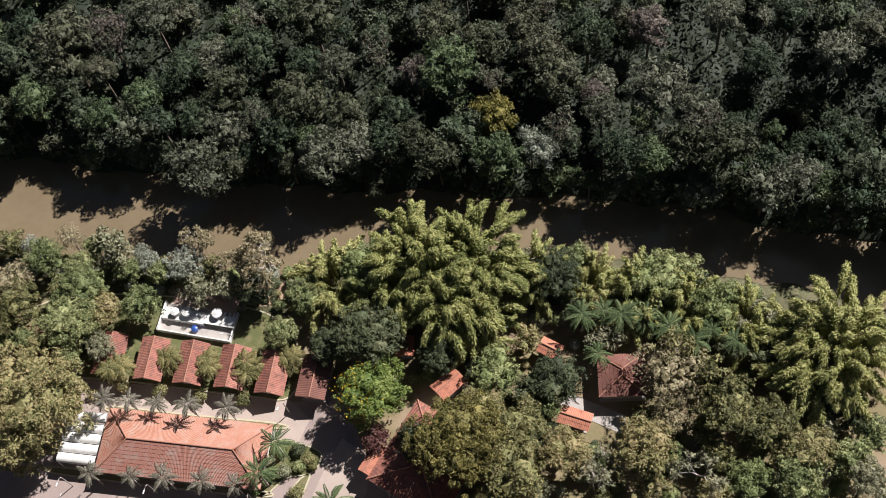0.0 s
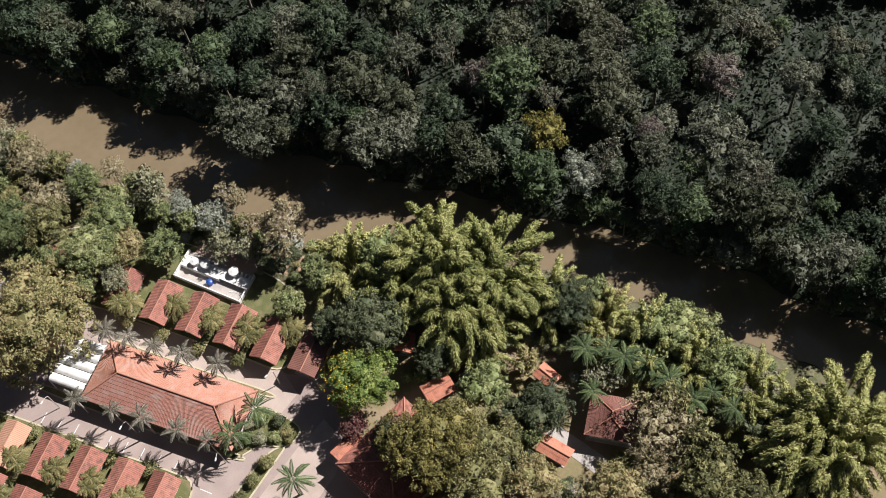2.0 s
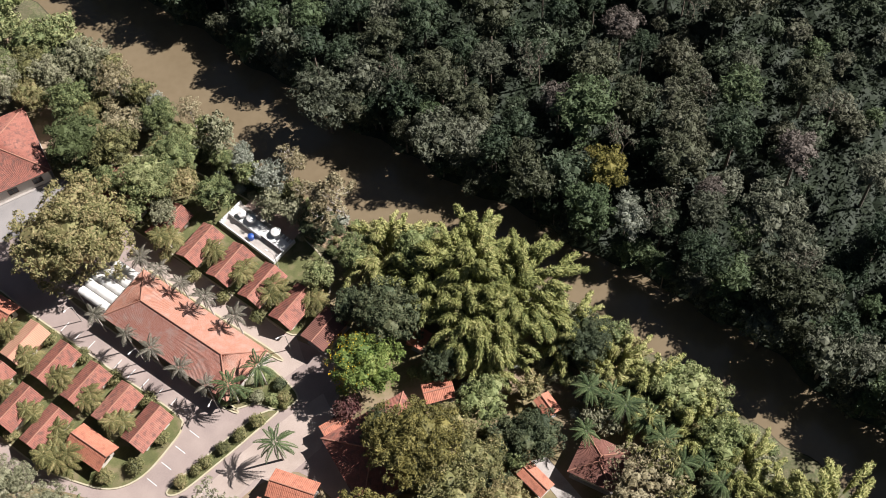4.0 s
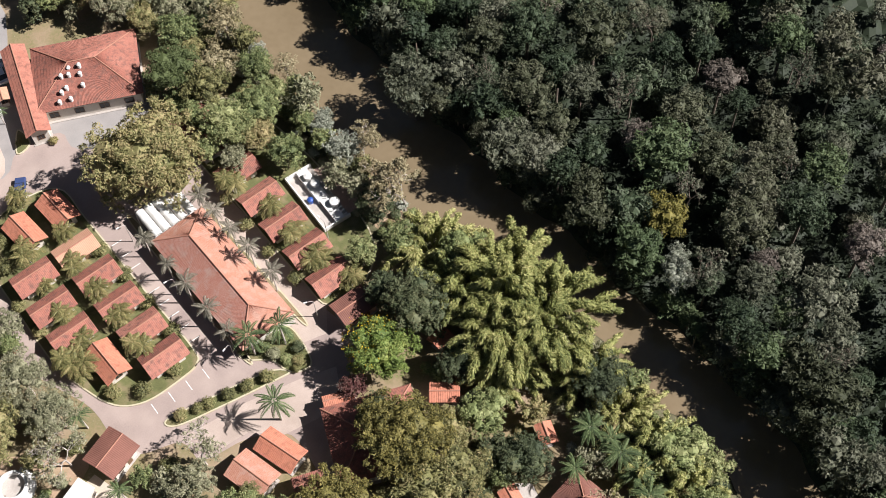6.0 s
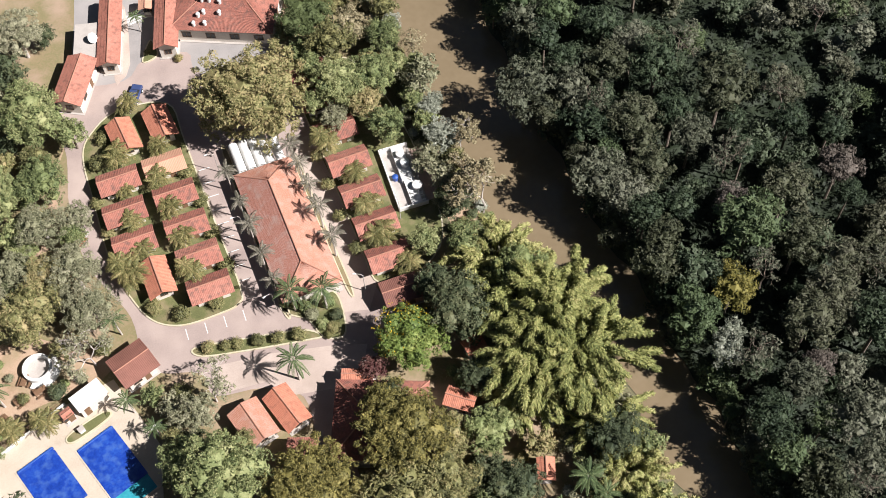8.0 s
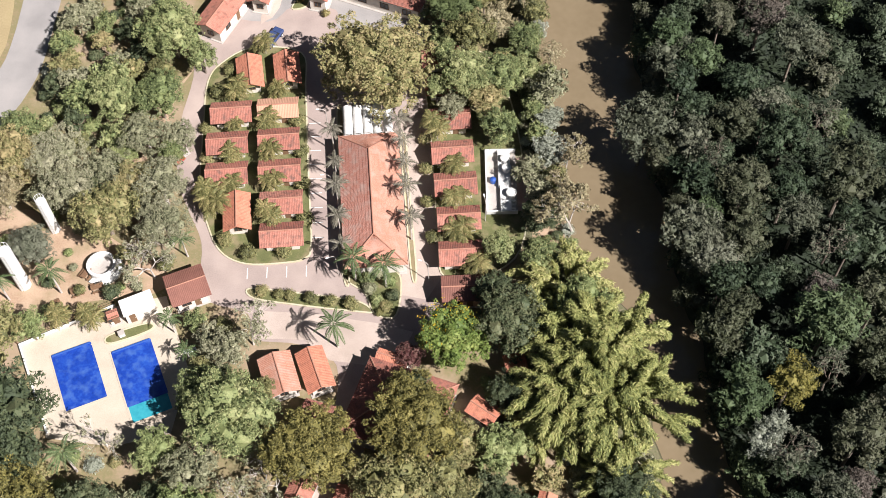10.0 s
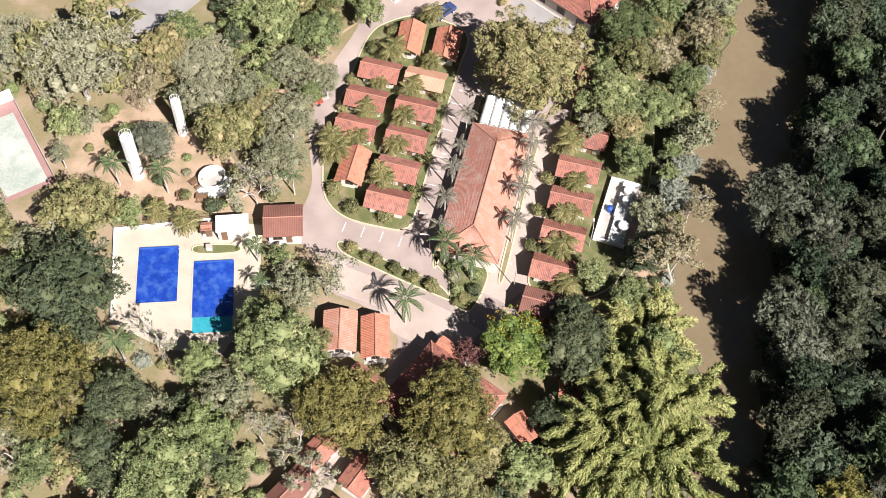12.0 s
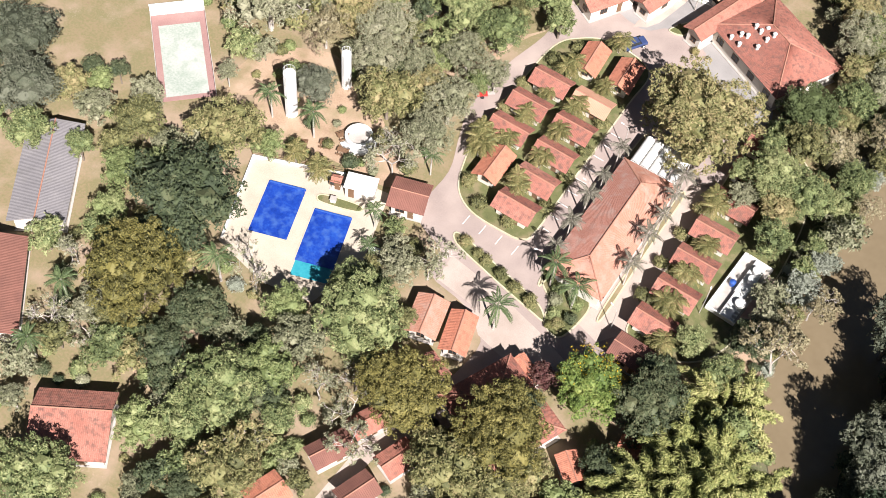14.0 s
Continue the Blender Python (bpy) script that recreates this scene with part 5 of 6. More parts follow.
plant([tree("tree", "grey-green tree with thin foliage", s, "l_grey", "bark_pale", lobes=13, count=3696, size=0.049, core=0.55) for s in (91, 92)], GREY)
plant([tree("tree", "spreading grey-green tree with thin dry foliage", s, "l_grey", "bark_pale", lobes=24, count=6720, size=0.030, core=0.5) for s in (93, 94)], GREY_BIG)
plant([tree("tree", "dense grey-green shade tree with a broad crown", s, "l_forest_grey", "bark_pale", lobes=20, count=6720, size=0.032) for s in (95, 96)], SHADY)
plant([tree("tree", "bright green tree with yellow blossom at its crown's rim", 101, "l_lime", lobes=17, count=7560, size=0.035, second=("flower", 700, lambda l: l[0] < -0.3 or l[1] < -0.35))], [(1.2, -17.0, 4.6, 6.0)])
plant([tree("tree", "reddish-leaved small tree over a roof", 103, "l_red", lobes=7, count=1008, size=0.093)], [(-4.4, -18.4, 2.0, 3.6)])

for k, (x, y, n, reach, top) in enumerate(((16.5, -17.5, 70, 7.5, 10.5), (21.5, -19.5, 80, 8.0, 12.5), (16.0, -26.0, 80, 8.0, 11.5), (21.5, -27.5, 90, 8.5, 12.5), (19.0, -22.0, 60, 6.0, 14.0))):
    put(bamboo("bamboo", "huge clump of arching yellow-green bamboo on the river bank", 201 + 10 * k, n, reach, top, per=400, fat=0.85), x, y)
small_bamboo = bamboo("bamboo", "clump of light green bamboo on the river bank", 202, 60, 6.0, 8.5, per=260, fat=0.72)
put(small_bamboo, 17.5, -8.5)
for x, y, s in ((22, -36, 0.9), (21.5, -43.5, 0.8), (21, -50.5, 0.95), (20.5, -57.5, 0.9), (18.5, -64.5, 0.85), (12.5, -29, 0.8)):
    copy_thing(small_bamboo, pose(x, y, 0, 0, 0, rng.random() * 360) @ Matrix.Scale(s, 4))
put(bamboo("bamboo", "clump of tall bamboo beside the trees", 203, 130, 9.5, 13.0, per=380, fat=0.85), 15.5, -76.0)

tall_palm = palm("palm", "tall palm with a feathered green crown", "l_palm", 6.5, 2.9, 17, 3)
put(tall_palm, -11.9, -4.4)
for x, y, s in ((-7.6, -5.7, 1.0), (-14.4, -14.8, 1.05), (-60.7, -5.1, 0.9), (-53.5, -4.3, 0.95), (-36, 0.8, 0.8), (-48.2, -31.2, 1.05), (-36.9, -11.5, 0.7), (-34.3, -16.3, 0.65), (-62.1, -45.8, 0.9), (-59.5, -54.3, 0.9), (15.9, -43.2, 0.95), (16.6, -48.4, 1.0), (16.8, -51.6, 0.9), (15.6, -54.8, 1.0), (17.2, -46.0, 0.85), (14.4, -58.4, 0.9), (16.4, -60.4, 0.85), (15.2, -63.6, 0.85), (-21.0, 54.0, 0.6), (11.0, -46.0, 0.8)):
    copy_thing(tall_palm, pose(x, y, 0, 0, 0, rng.random() * 360) @ Matrix.Scale(s, 4))
row_palm = palm("palm", "sparse greyish palm in a row beside the hall", "l_palm_grey", 5.8, 1.9, 14, 4, thick=0.1)
put(row_palm, -15.1, 18.4)
for x, y in ((-14.6, 13.0), (-14.3, 8.0), (-14.0, 2.9), (-13.6, -1.4), (-5.0, 19.2), (-4.6, 15.8), (-4.3, 12.0), (-4.1, 7.3), (-3.8, 2.0)):
    copy_thing(row_palm, pose(x, y, 0, 0, 0, rng.random() * 360) @ Matrix.Scale(0.9 + 0.25 * rng.random(), 4))
areca = palm("areca_palm", "clump of yellow-green garden palms", "l_areca", 2.7, 1.5, 14, 6, stems=3, thick=0.05)
put(areca, -30.3, 22.8)
for x, y in ((-24.9, 22.9), (-30.1, 16.9), (-24.6, 17.2), (-29.9, 11.4), (-24.1, 11.6), (-24.0, 5.8), (-32.3, 7.9), (-29.6, 29.0), (-23.6, 28.8), (-26.2, 38.3), (2.8, 13.2), (3.0, 7.4), (3.1, 1.4), (5.3, -4.0), (0.6, 20.0), (-33.0, 9.5), (-48.1, -9.8), (-52.7, -9.3)):
    copy_thing(areca, pose(x, y, 0, 0, 0, rng.random() * 360) @ Matrix.Scale(1.15 + 0.4 * rng.random(), 4))
bush = shrub("shrub", "round clipped olive-green shrub", 7, "l_olive", 700, 0.11)
put(bush, -34.7, 23.2, size=1.05)
for x, y, s in ((-34.2, 17.5, 1.05), (-33.9, 12.1, 1.0), (-33.2, 30.0, 1.3), (-31.2, 34.4, 1.2), (-20.7, 23.7, 1.2), (-20.0, 18.0, 1.2), (-30.7, 2.8, 1.2), (-27.2, 0.5, 1.25), (-22.2, 0.5, 1.2), (-19.2, 5.6, 1.25), (-19.7, 12.1, 1.2), (-0.9, 1.8, 1.1), (-1.2, 7.8, 1.1), (-1.3, 13.9, 1.1), (-1.3, 19.4, 1.1), (-25.1, -5.9, 1.0), (-22.6, -6.4, 0.85), (-21.0, -6.7, 0.95), (-18.2, -7.4, 1.0), (-15.4, -8.0, 1.0), (-12.6, -8.6, 1.1)):
    copy_thing(bush, pose(x, y, 0, 0, 0, rng.random() * 360) @ Matrix.Scale(s, 4))

# ---- undergrowth ----


def inside(x, y, outline):
    hit = False
    for (x0, y0), (x1, y1) in zip(outline, outline[1:] + outline[:1]):
        if (y0 > y) != (y1 > y) and x < (x1 - x0) * (y - y0) / (y1 - y0) + x0:
            hit = not hit
    return hit


TAKEN = [(1.2, -17.0, 4.6), (-58.9, -4.4, 4.0), (-55.0, 4.4, 4.0), (-48.4, -1.6, 4.4), (-78.6, -5.4, 9.0), (-42.0, -34.0, 4.0)] + [p[:3] for l in (OLIVE_BIG, OLIVE, GREEN, GREEN_SMALL, DARK, DULL, BRIGHT, SILVER, TAN, TWIGGY, BARE, BROWNISH, GREY, GREY_BIG, SHADY) for p in l]


def free(x, y, r, near=0.55):
    for bx, by, turn, w, d in BLOCKS:
        c, s = math.cos(radians(turn)), math.sin(radians(turn))
        u, v = (x - bx) * c + (y - by) * s, -(x - bx) * s + (y - by) * c
        if abs(u) < w / 2 + r * 0.8 and abs(v) < d / 2 + r * 0.8:
            return False
    for o in CLEAR:
        if any(inside(x + r * 0.9 * math.cos(k), y + r * 0.9 * math.sin(k), o) for k in (0, 1.57, 3.14, 4.71)) or inside(x, y, o):
            return False
    return all((x - a) ** 2 + (y - b) ** 2 > (near * (r + c)) ** 2 for a, b, c in TAKEN)


SHRUBS = [shrub("shrub", l, s, m, 430, 0.12, 0.8, 5) for l, s, m in (("wild olive-green shrub in rough grass", 401, "l_olive"), ("wild leafy green shrub in rough grass", 402, "l_green"), ("wild grey-green shrub in rough grass", 403, "l_grey"), ("wild bright green shrub in rough grass", 404, "l_bright"), ("wild dark green shrub under trees", 405, "l_dark"))]
SMALL = [tree("tree", "young olive-green tree in undergrowth", 411, "l_olive", lobes=6, count=1000, size=0.09), tree("tree", "young leafy green tree in undergrowth", 412, "l_green", lobes=6, count=1000, size=0.09), tree("tree", "young grey-green tree in undergrowth", 413, "l_grey", lobes=7, count=1100, size=0.085, core=0.6), tree("tree", "young dark green tree in undergrowth", 414, "l_dark", lobes=6, count=1000, size=0.09)]


plant(SHRUBS, [(-12.2, -3.4, 1.0, 0.8), (-10.6, -4.6, 1.1, 0.8), (-8.8, -4.0, 0.9, 0.8), (-7.0, -5.2, 1.1, 0.8), (-6.6, -7.6, 1.1, 0.8), (-7.7, -9.3, 1.0, 0.8), (-9.0, -8.0, 1.0, 0.8), (-9.9, -6.2, 1.1, 0.8), (-13.0, -3.0, 0.8, 0.8)], 0.8)
plant([shrub("shrub", "yellow-leaved ornamental shrub in a kerbed bed", 407, "l_areca", 430, 0.12, 0.8, 5)], [(-8.6, -10.0, 0.7, 0.8), (-21.0, 49.0, 0.6, 0.8), (-16.5, 45.8, 0.8, 0.8)], 0.8)


WILD = []


def fill(zone, tries, shrub_share, most=3.0):
    """Wild growth inside an outline, clear of houses, roads and trees."""
    xs, ys = [p[0] for p in zone], [p[1] for p in zone]
    lots = {True: [], False: []}
    for k in range(tries):
        x, y = rng.uniform(min(xs), max(xs)), rng.uniform(min(ys), max(ys))
        small = rng.random() < shrub_share
        r = rng.uniform(0.7, 1.6) if small else rng.uniform(1.6, most)
        if inside(x, y, zone) and free(x, y, r):
            TAKEN.append((x, y, r))
            lots[small].append((x, y, r, r * 0.8 if small else r * 0.9 + 1.3))
    plant(SMALL, lots[False])
    keep = 12 + len(lots[True]) // 3
    plant(SHRUBS, lots[True][:keep], 0.8)
    WILD.extend(p[:3] for p in lots[True][keep:])


fill([(2, -28), (16, -30), (20, -40), (19, -68), (10, -84), (-10, -84), (-8, -60), (0, -50)], 420, 0.35)
fill([(10, 24), (18, 20), (18.6, 60), (10, 70), (6, 44), (0, 40), (1, 30), (8, 28)], 260, 0.15, 4.0)
fill([(12.8, -6), (18.2, 2), (17.6, 30), (18.6, 50), (10, 60), (6, 44), (2, 38), (12.5, 36)], 300, 0.55, 2.4)
fill([(-13.2, -3), (-6.2, -4), (-6.4, -10), (-9.4, -9.4), (-10.4, -6.6)], 90, 1.0)
fill([(-60, 16), (-60, 46), (-48, 60), (-40, 48), (-40, 34), (-44, 26), (-40, 18), (-39, 6), (-44, 4), (-56, 9)], 420, 0.3, 3.6)
fill([(-74, 12), (-62, 22), (-60, 46), (-48, 60), (-40, 48), (-38, 36), (-40, 20), (-37, 6), (-40, 2), (-64, 8), (-80, 6)], 420, 0.5)
fill([(-92, 4), (-80, 14), (-72, 16), (-66, 8), (-70, -2), (-76, 4), (-84, 6)], 120, 0.5, 3.2)
fill([(-64, -8), (-60, -14), (-54, -28), (-36, -29), (-24, -24), (-24, -60), (-50, -84), (-70, -62), (-62, -44), (-72, -24)], 520, 0.45)
fill([(-12, -29), (8, -30), (4, -44), (-6, -58), (-14, -50)], 140, 0.5)
fill([(-78, -18), (-92, -34), (-110, -36), (-108, -14), (-92, -18)], 200, 0.4)
fill([(-70, 0), (-60, 6), (-54, 8), (-44, 4), (-42, -4), (-60, -4)], 46, 0.8, 2.0)
fill([(19, -34), (25.6, -36), (26.2, -66), (18, -72)], 160, 0.5, 2.6)
fill([(6, 58), (14, 56), (18, 76), (-8, 82), (-6, 68)], 140, 0.2, 4.0)
fill([(-3, 42.5), (5, 46), (8, 42), (2, 37), (-3, 39)], 40, 0.4, 2.4)
fill([(-30, -56), (-24, -36), (-12, -34), (-8, -60), (-20, -66)], 220, 0.6, 2.2)
fill([(5, -20), (12, -24), (12, -30), (8, -30), (7, -26)], 40, 0.6, 2.0)
fill([(-46, -9), (-36, -2), (-40, 2), (-52, -4), (-60, -10)], 60, 0.85, 1.7)
fill([(-76, -20), (-62, -13), (-57, -44), (-62, -54), (-70, -42), (-70, -30)], 260, 0.3, 3.4)
fill([(-36, -9), (-27, -10), (-26, -15), (-22, -24), (-34, -27)], 60, 0.6, 2.0)

def joined_scrub(protos, places):
    """Low wild growth as one mesh."""
    verts, faces, tint, n0 = [], [], [], 0
    shapes = [[c for c in p.children if c.name.startswith("foliage")][0].data for p in protos]
    for i, (x, y, r) in enumerate(places):
        me = shapes[i % len(shapes)]
        turn = rng.random() * 6.283
        m = Matrix.Translation((x, y, -0.1 * r)) @ Matrix.Rotation(turn, 4, "Z") @ Matrix.Diagonal((r, r, r * 0.85, 1))
        verts += [tuple(m @ v.co) for v in me.vertices]
        faces += [tuple(k + n0 for k in p.vertices) for p in me.polygons]
        tint += [i % len(shapes)] * len(me.polygons)
        n0 = len(verts)
    me = raw("scrub", verts, faces, "l_green")
    me.materials.clear()
    for p in shapes:
        me.materials.append(p.materials[0])
    me.polygons.foreach_set("material_index", tint)
    return me


silver_shrub = put(shrub("shrub", "silvery scrub on the river bank", 409, "l_silver", 430, 0.12, 0.8, 5), 17.2, 25.4)
for k, y in enumerate(np.arange(-10, 66, 0.8)):
    if not 0.5 < y < 4.5 or k % 3 == 0:
        WILD.append((bank(y, -1) - 0.8 - 3.6 * (k % 3) / 3 - rng.random(), y + rng.random(), 0.7 + 0.7 * rng.random()))
tagged(new("scrub", joined_scrub(SHRUBS + [silver_shrub], WILD)), "low mixed scrub along the river bank and between trees", "scrub", kind="stuff")

# ---- forest across the river ----
TINTS = ["l_forest", "l_forest_olive", "l_forest", "l_forest_grey", "l_forest", "l_forest_olive", "l_forest_light", "l_forest"]
WORDS = {"l_forest": "tall forest tree with a dense dark green crown", "l_forest_olive": "forest tree with a lumpy olive-green crown", "l_forest_grey": "forest tree with a pale greyish crown", "l_forest_light": "forest tree with a fresh light green crown", "l_forest_brown": "half-bare forest tree with a brownish crown", "l_forest_yellow": "forest tree with a yellowish blossoming crown", "l_silver": "forest tree with a silvery crown"}


def forest_tree(m, seed, lobes, count=1050, size=0.084):
    return tree("forest_tree", WORDS[m], seed, m, "bark", lobes=lobes, count=count, size=size, squash=0.9, tall=0.75, core=0.74, low=0.9)


FOREST = [forest_tree(m, 300 + k, 7 + k % 5) for k, m in enumerate(TINTS)]
TALL_GREEN = [(49.8, 10.4, 4, 10), (40.6, -78.5, 3.9, 9.9), (58.7, -38.7, 3.7, 9.8), (49.6, 46.9, 3.6, 9.7), (39.6, -45.8, 3.2, 9.4), (44.4, 48.1, 3.2, 9.4), (37.8, 34.9, 3.1, 6.9), (45.5, 20.1, 3.1, 9.3), (48.6, 1.8, 3.1, 9.3), (55.9, -63.4, 3, 9.2), (37.8, 16.6, 2.6, 9), (63.6, -5.7, 2.6, 9), (65.5, -67.6, 2.5, 8.9), (42.6, -12.7, 2.5, 8.9), (40.8, 37.9, 2.4, 8.8), (55.4, -7.4, 2.2, 8.7), (80, -19, 2.2, 8.6), (40.3, 8.3, 2.2, 8.7), (34.4, 8.4, 2.1, 6.2), (68.5, -8.5, 2.1, 8.6), (65.7, -19.1, 2, 8.5), (41.4, -38.1, 2, 8.5), (46.2, -60.9, 1.9, 8.5), (56.6, -1.6, 1.7, 8.3), (40.6, -43.2, 1.7, 8.3)]
TALL_OLIVE = [(46.9, 39.4, 5.2, 10.9), (56.7, 2.6, 4.4, 10.3), (40.6, -59.9, 4.4, 10.3), (42.2, 1.4, 3.9, 9.9), (56.7, -16.5, 3.8, 9.8), (50.4, -35.3, 3.6, 9.7), (43.2, 12.8, 3.5, 9.6), (55.2, -32.5, 3.4, 9.5), (55, -23.9, 3.3, 9.5), (72.7, -42.9, 3.3, 9.4), (63.3, -79.1, 3.3, 9.5), (41.4, -5.7, 2.9, 9.1), (62.7, -29.2, 2.8, 9.1), (59.5, -28.6, 2.8, 9.1), (44.3, 33.4, 2.6, 9), (32.7, 10.4, 2.5, 6.5), (34.1, 2, 2.2, 6.2), (78, -26.2, 2.2, 8.7), (38.1, -62.5, 2.2, 6.2), (66.3, -0.4, 2.1, 8.6)]
TALL_GREY = [(30.3, 14, 4.4, 7.9), (34.8, -4.1, 4.3, 7.8), (50.3, -49.3, 3.9, 9.9), (37.3, -8, 3.7, 7.4), (54.8, 28, 3.5, 9.7), (59.3, -74.2, 3.4, 9.6), (48.1, 15.4, 3.1, 9.3), (49.3, -2.7, 3, 9.2), (48, -54.7, 3, 9.3), (64.2, -57.9, 3, 9.3), (36.8, -57, 2.8, 6.7), (46, -42.3, 2.7, 9), (39.3, -70.1, 2.5, 8.9), (70.7, -33.7, 2.3, 8.7), (64.6, -47.3, 1.6, 8.2)]
TALL_LIGHT = [(49.6, -19.7, 4.6, 10.4), (37.7, -28.1, 3.9, 7.6), (78.5, -15.8, 3.5, 9.6), (37.8, 42.1, 3.5, 9.6), (65.7, -35.7, 3.4, 9.6), (39.9, 25.6, 3.1, 9.3), (46.3, -47.9, 2.2, 8.6), (61.7, -38.1, 1.6, 8.2), (36.6, -41.7, 1.2, 5.5)]
TALL_BROWN = [(51, 34.3, 3.5, 9.6), (66.2, -14.9, 3, 9.3), (61.1, -47.6, 3, 9.3), (49.7, -14.8, 2.5, 8.9), (49, -40.8, 2.1, 8.5), (88.8, -26.9, 1.7, 8.3)]
TALL_SILVER = [(38.8, -34.7, 2.2, 8.7), (40.4, -32.9, 2.1, 8.5)]
TALL_YELLOW = [(43.6, -27, 3.1, 9.3)]
TALL = [p for l in (TALL_GREEN, TALL_OLIVE, TALL_GREY, TALL_LIGHT, TALL_BROWN, TALL_SILVER, TALL_YELLOW) for p in l]
for k, (m, places) in enumerate((("l_forest", TALL_GREEN), ("l_forest_olive", TALL_OLIVE), ("l_forest_grey", TALL_GREY), ("l_forest_light", TALL_LIGHT), ("l_forest_brown", TALL_BROWN), ("l_silver", TALL_SILVER), ("l_forest_yellow", TALL_YELLOW))):
    plant([forest_tree(m, 370 + 3 * k + i, 12 + 2 * i, 1950, 0.064) for i in range(min(2, len(places)))], places)


def clear_of_tall(x, y, r, near=0.55):
    return all((x - a) ** 2 + (y - b) ** 2 > (near * (r + c)) ** 2 for a, b, c, h in TALL)


spots, far = [], []
for x in np.arange(35, 122, 4.3):
    for y in np.arange(-104, 102, 4.3):
        px, py = x + rng.normal() * 1.6, y + rng.normal() * 1.6
        edge = px - bank(py, 1)
        seen = px < 80 and -80 < py < 50
        big_one = rng.random() < (0.04 if seen else 0.3)
        r = 1.7 + 1.5 * rng.random() + (1.6 if big_one else 0)
        h = (1.6 if seen else 3.4) + 3.6 * rng.random() ** 1.5 + (3.8 if big_one else 0)
        if edge > 5.0 and rng.random() < (0.55 if seen or px > 66 else 0.85) and px < 108 and clear_of_tall(px, py, r):
            (spots if px < 54 and len(spots) < 150 else far).append((px, py, r, h))
for k in range(64):
    y = -98 + k * 3.1 + rng.normal() * 0.6
    spots.append((bank(y, 1) + 0.2 + rng.random() * 1.2, y, 1.6 + 0.9 * rng.random(), 2.6 + 1.8 * rng.random()))
    y += rng.normal()
    r = 2.0 + 1.3 * rng.random()
    x = bank(y, 1) + 2.4 + rng.random() * 2.0
    if clear_of_tall(x, y, r, 0.5):
        spots.append((x, y, r + 0.4, 7.0 + 2.6 * rng.random()))
for y, r in ((-88, 3.6), (-78, 3.0), (-66, 3.2), (-20, 3.2), (56, 3.6), (48, 3.2), (63, 3.8), (70, 3.6), (77, 3.6)):
    spots.append((bank(y, 1) + 0.8, y, r, 8.4 + rng.random() * 1.5))
order = rng.permutation(len(spots))
plant(FOREST, [spots[i] for i in order])
plant([bare_tree("bare_tree", "leafless grey forest tree with fine twigs", s, "bark", "l_forest_grey", 140) for s in (351, 352)], [(bank(y, 1) + x, y, r, 8.5 + r) for x, y, r in ((6, -36, 2.6), (13, -27, 2.4), (9, -58, 2.6), (18, -8, 2.8), (26, -30, 2.4), (5, 8, 2.2), (22, 14, 2.6), (33, -48, 2.6), (30, -2, 2.4), (16, 34, 2.4), (40, -20, 2.6), (44, 10, 2.4))])


FAR = [tree("forest_tree", WORDS[m], 330 + k, m, "bark_pale", lobes=7 + k % 4, count=820, size=0.085, squash=0.9, tall=0.75, core=0.78, low=0.9) for k, m in enumerate(TINTS)]
plant(FAR, far[-8:])


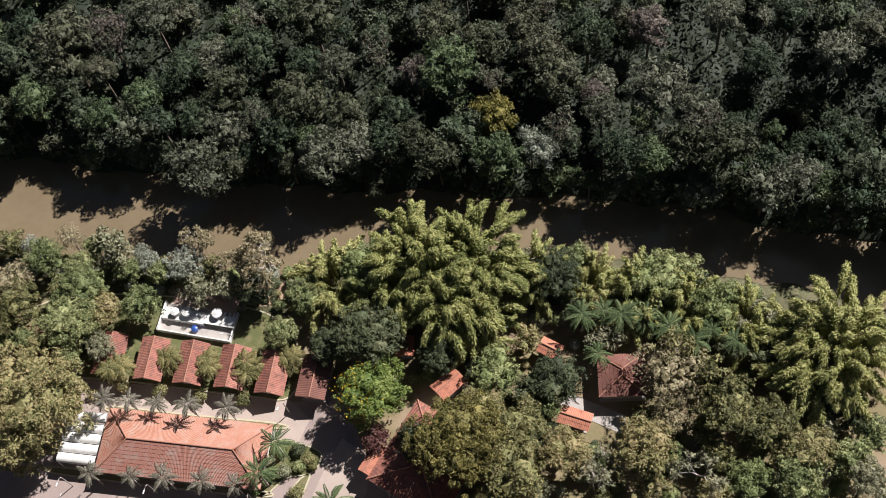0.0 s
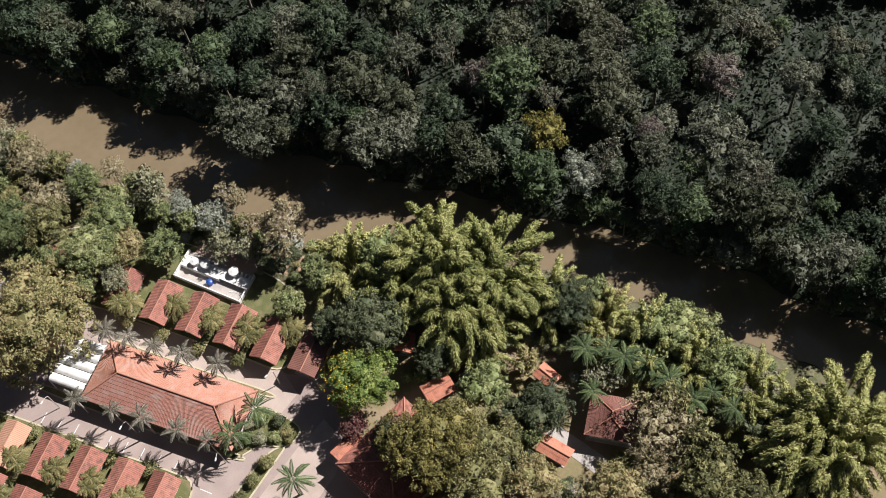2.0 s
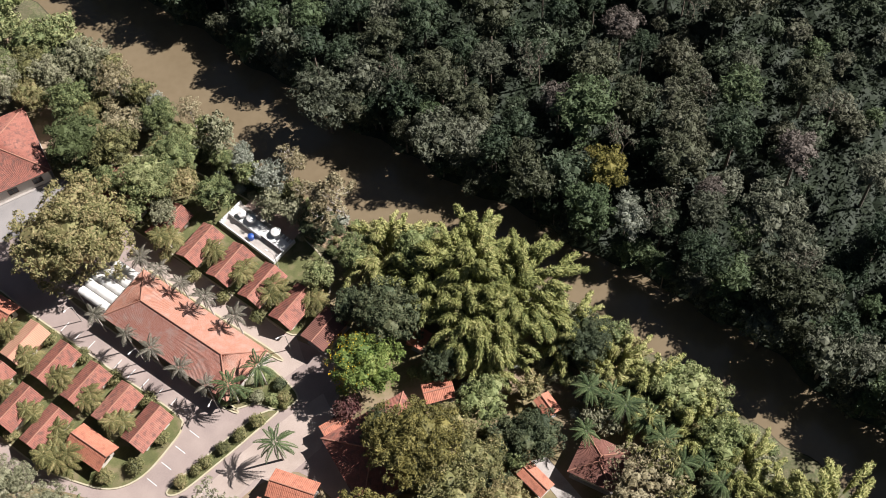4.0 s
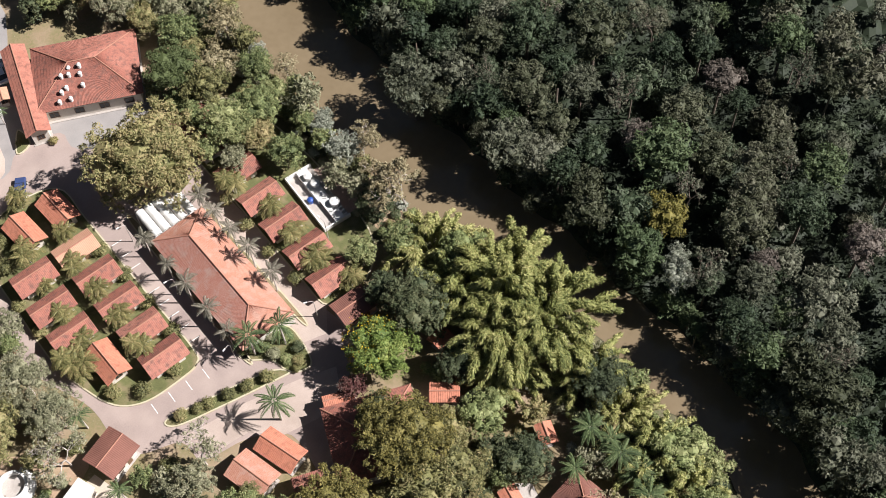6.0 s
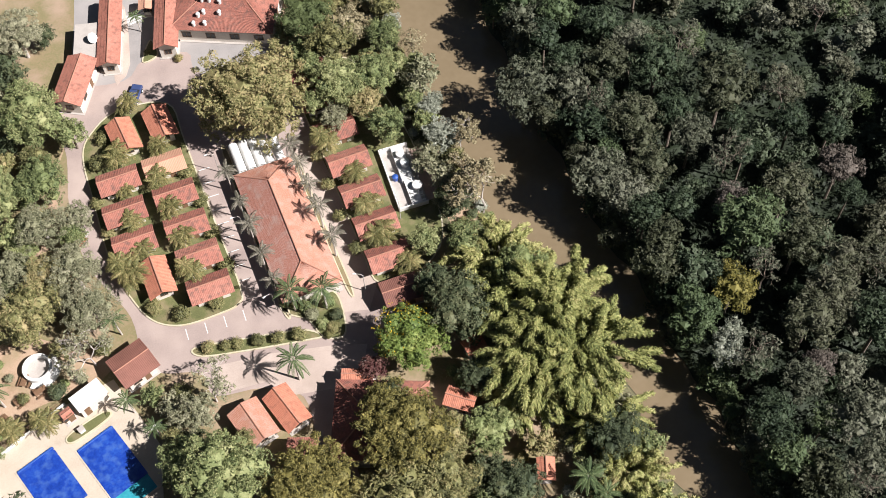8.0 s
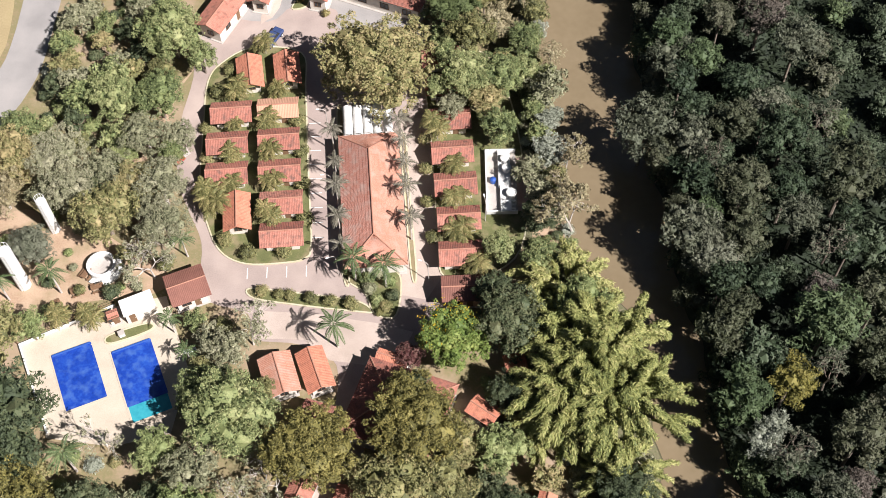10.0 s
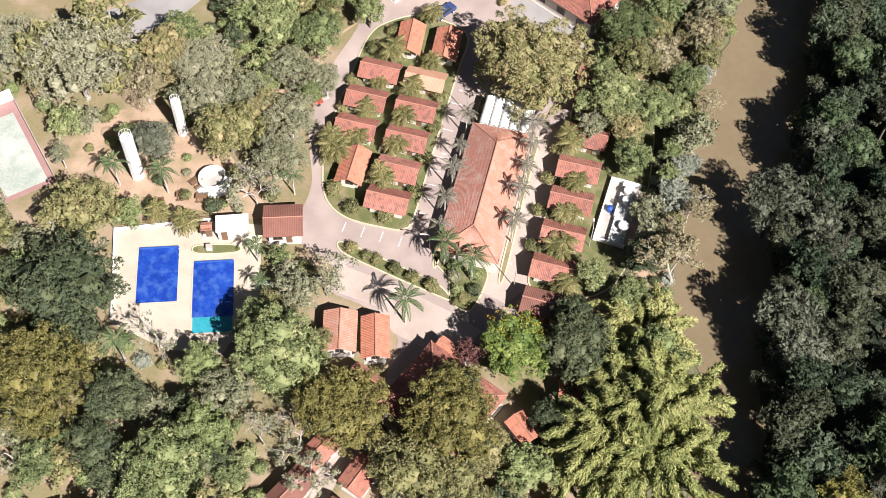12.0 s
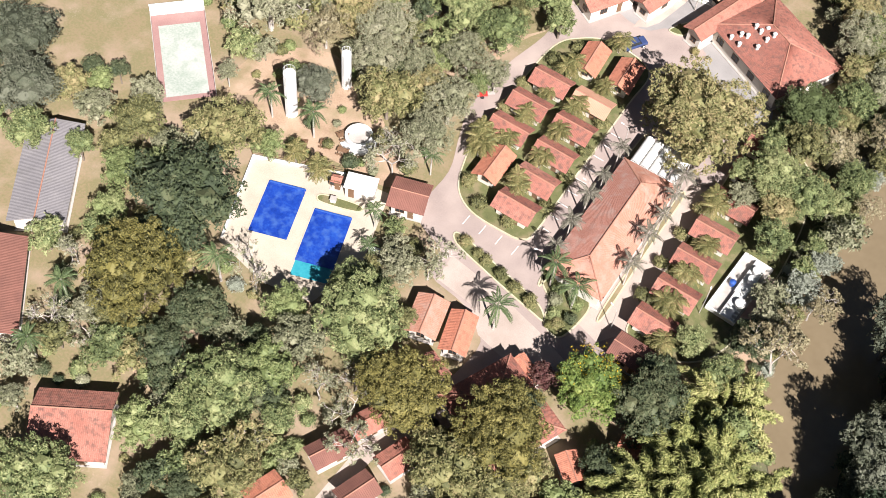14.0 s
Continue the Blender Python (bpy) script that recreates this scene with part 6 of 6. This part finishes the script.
def joined_forest(places):
    """The rest of the wood as one mesh, tinted tree by tree."""
    shapes = []
    kinds = sorted(set(TINTS))
    for f, m in zip(FAR, TINTS):
        me = [c for c in f.children if c.name.startswith("crown")][0].data
        co = np.empty(len(me.vertices) * 3)
        me.vertices.foreach_get("co", co)
        shapes.append((co.reshape(-1, 3), [tuple(p.vertices) for p in me.polygons], kinds.index(m)))
    verts, faces, tint, n0 = [], [], [], 0
    for x, y, r, h in places:
        co, fs, t = shapes[rng.integers(len(shapes))]
        a = rng.random() * 6.283
        c, s = math.cos(a), math.sin(a)
        verts.append(np.stack([(co[:, 0] * c - co[:, 1] * s) * r + x, (co[:, 0] * s + co[:, 1] * c) * r + y, co[:, 2] * r + h - 1.4 * r], 1))
        faces.append([tuple(k + n0 for k in f) for f in fs])
        tint += [t] * len(fs)
        n0 += len(co)
    me = raw("forest", np.concatenate(verts).tolist(), [f for l in faces for f in l], kinds[0])
    for k in kinds[1:]:
        me.materials.append(M[k])
    me.polygons.foreach_set("material_index", tint)
    return me


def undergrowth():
    """Low growth that covers the forest floor, its near-black colour standing in for deep shade."""
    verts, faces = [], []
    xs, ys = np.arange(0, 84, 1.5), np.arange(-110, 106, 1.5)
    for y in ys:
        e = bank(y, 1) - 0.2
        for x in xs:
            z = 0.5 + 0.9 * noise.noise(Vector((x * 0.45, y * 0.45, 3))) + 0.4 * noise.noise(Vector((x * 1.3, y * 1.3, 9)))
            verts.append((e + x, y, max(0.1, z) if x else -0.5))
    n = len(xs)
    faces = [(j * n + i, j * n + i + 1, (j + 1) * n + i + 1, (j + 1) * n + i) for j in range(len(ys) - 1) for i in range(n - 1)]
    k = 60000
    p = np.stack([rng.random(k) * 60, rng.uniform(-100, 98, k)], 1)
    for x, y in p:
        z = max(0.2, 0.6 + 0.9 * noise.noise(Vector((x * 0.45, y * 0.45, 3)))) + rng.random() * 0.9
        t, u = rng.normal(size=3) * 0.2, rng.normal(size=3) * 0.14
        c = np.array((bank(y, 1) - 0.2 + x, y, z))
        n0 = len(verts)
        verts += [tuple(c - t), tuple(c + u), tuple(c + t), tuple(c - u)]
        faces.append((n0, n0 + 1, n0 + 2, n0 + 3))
    return raw("undergrowth", verts, faces, "l_under_shaded")


tagged(new("undergrowth", undergrowth()), "low undergrowth on the forest floor, coloured near-black as deep shade", "undergrowth", kind="stuff")
tagged(new("forest", joined_forest(far[:-8])), "dense wood of lumpy green and grey crowns", "forest", kind="stuff")
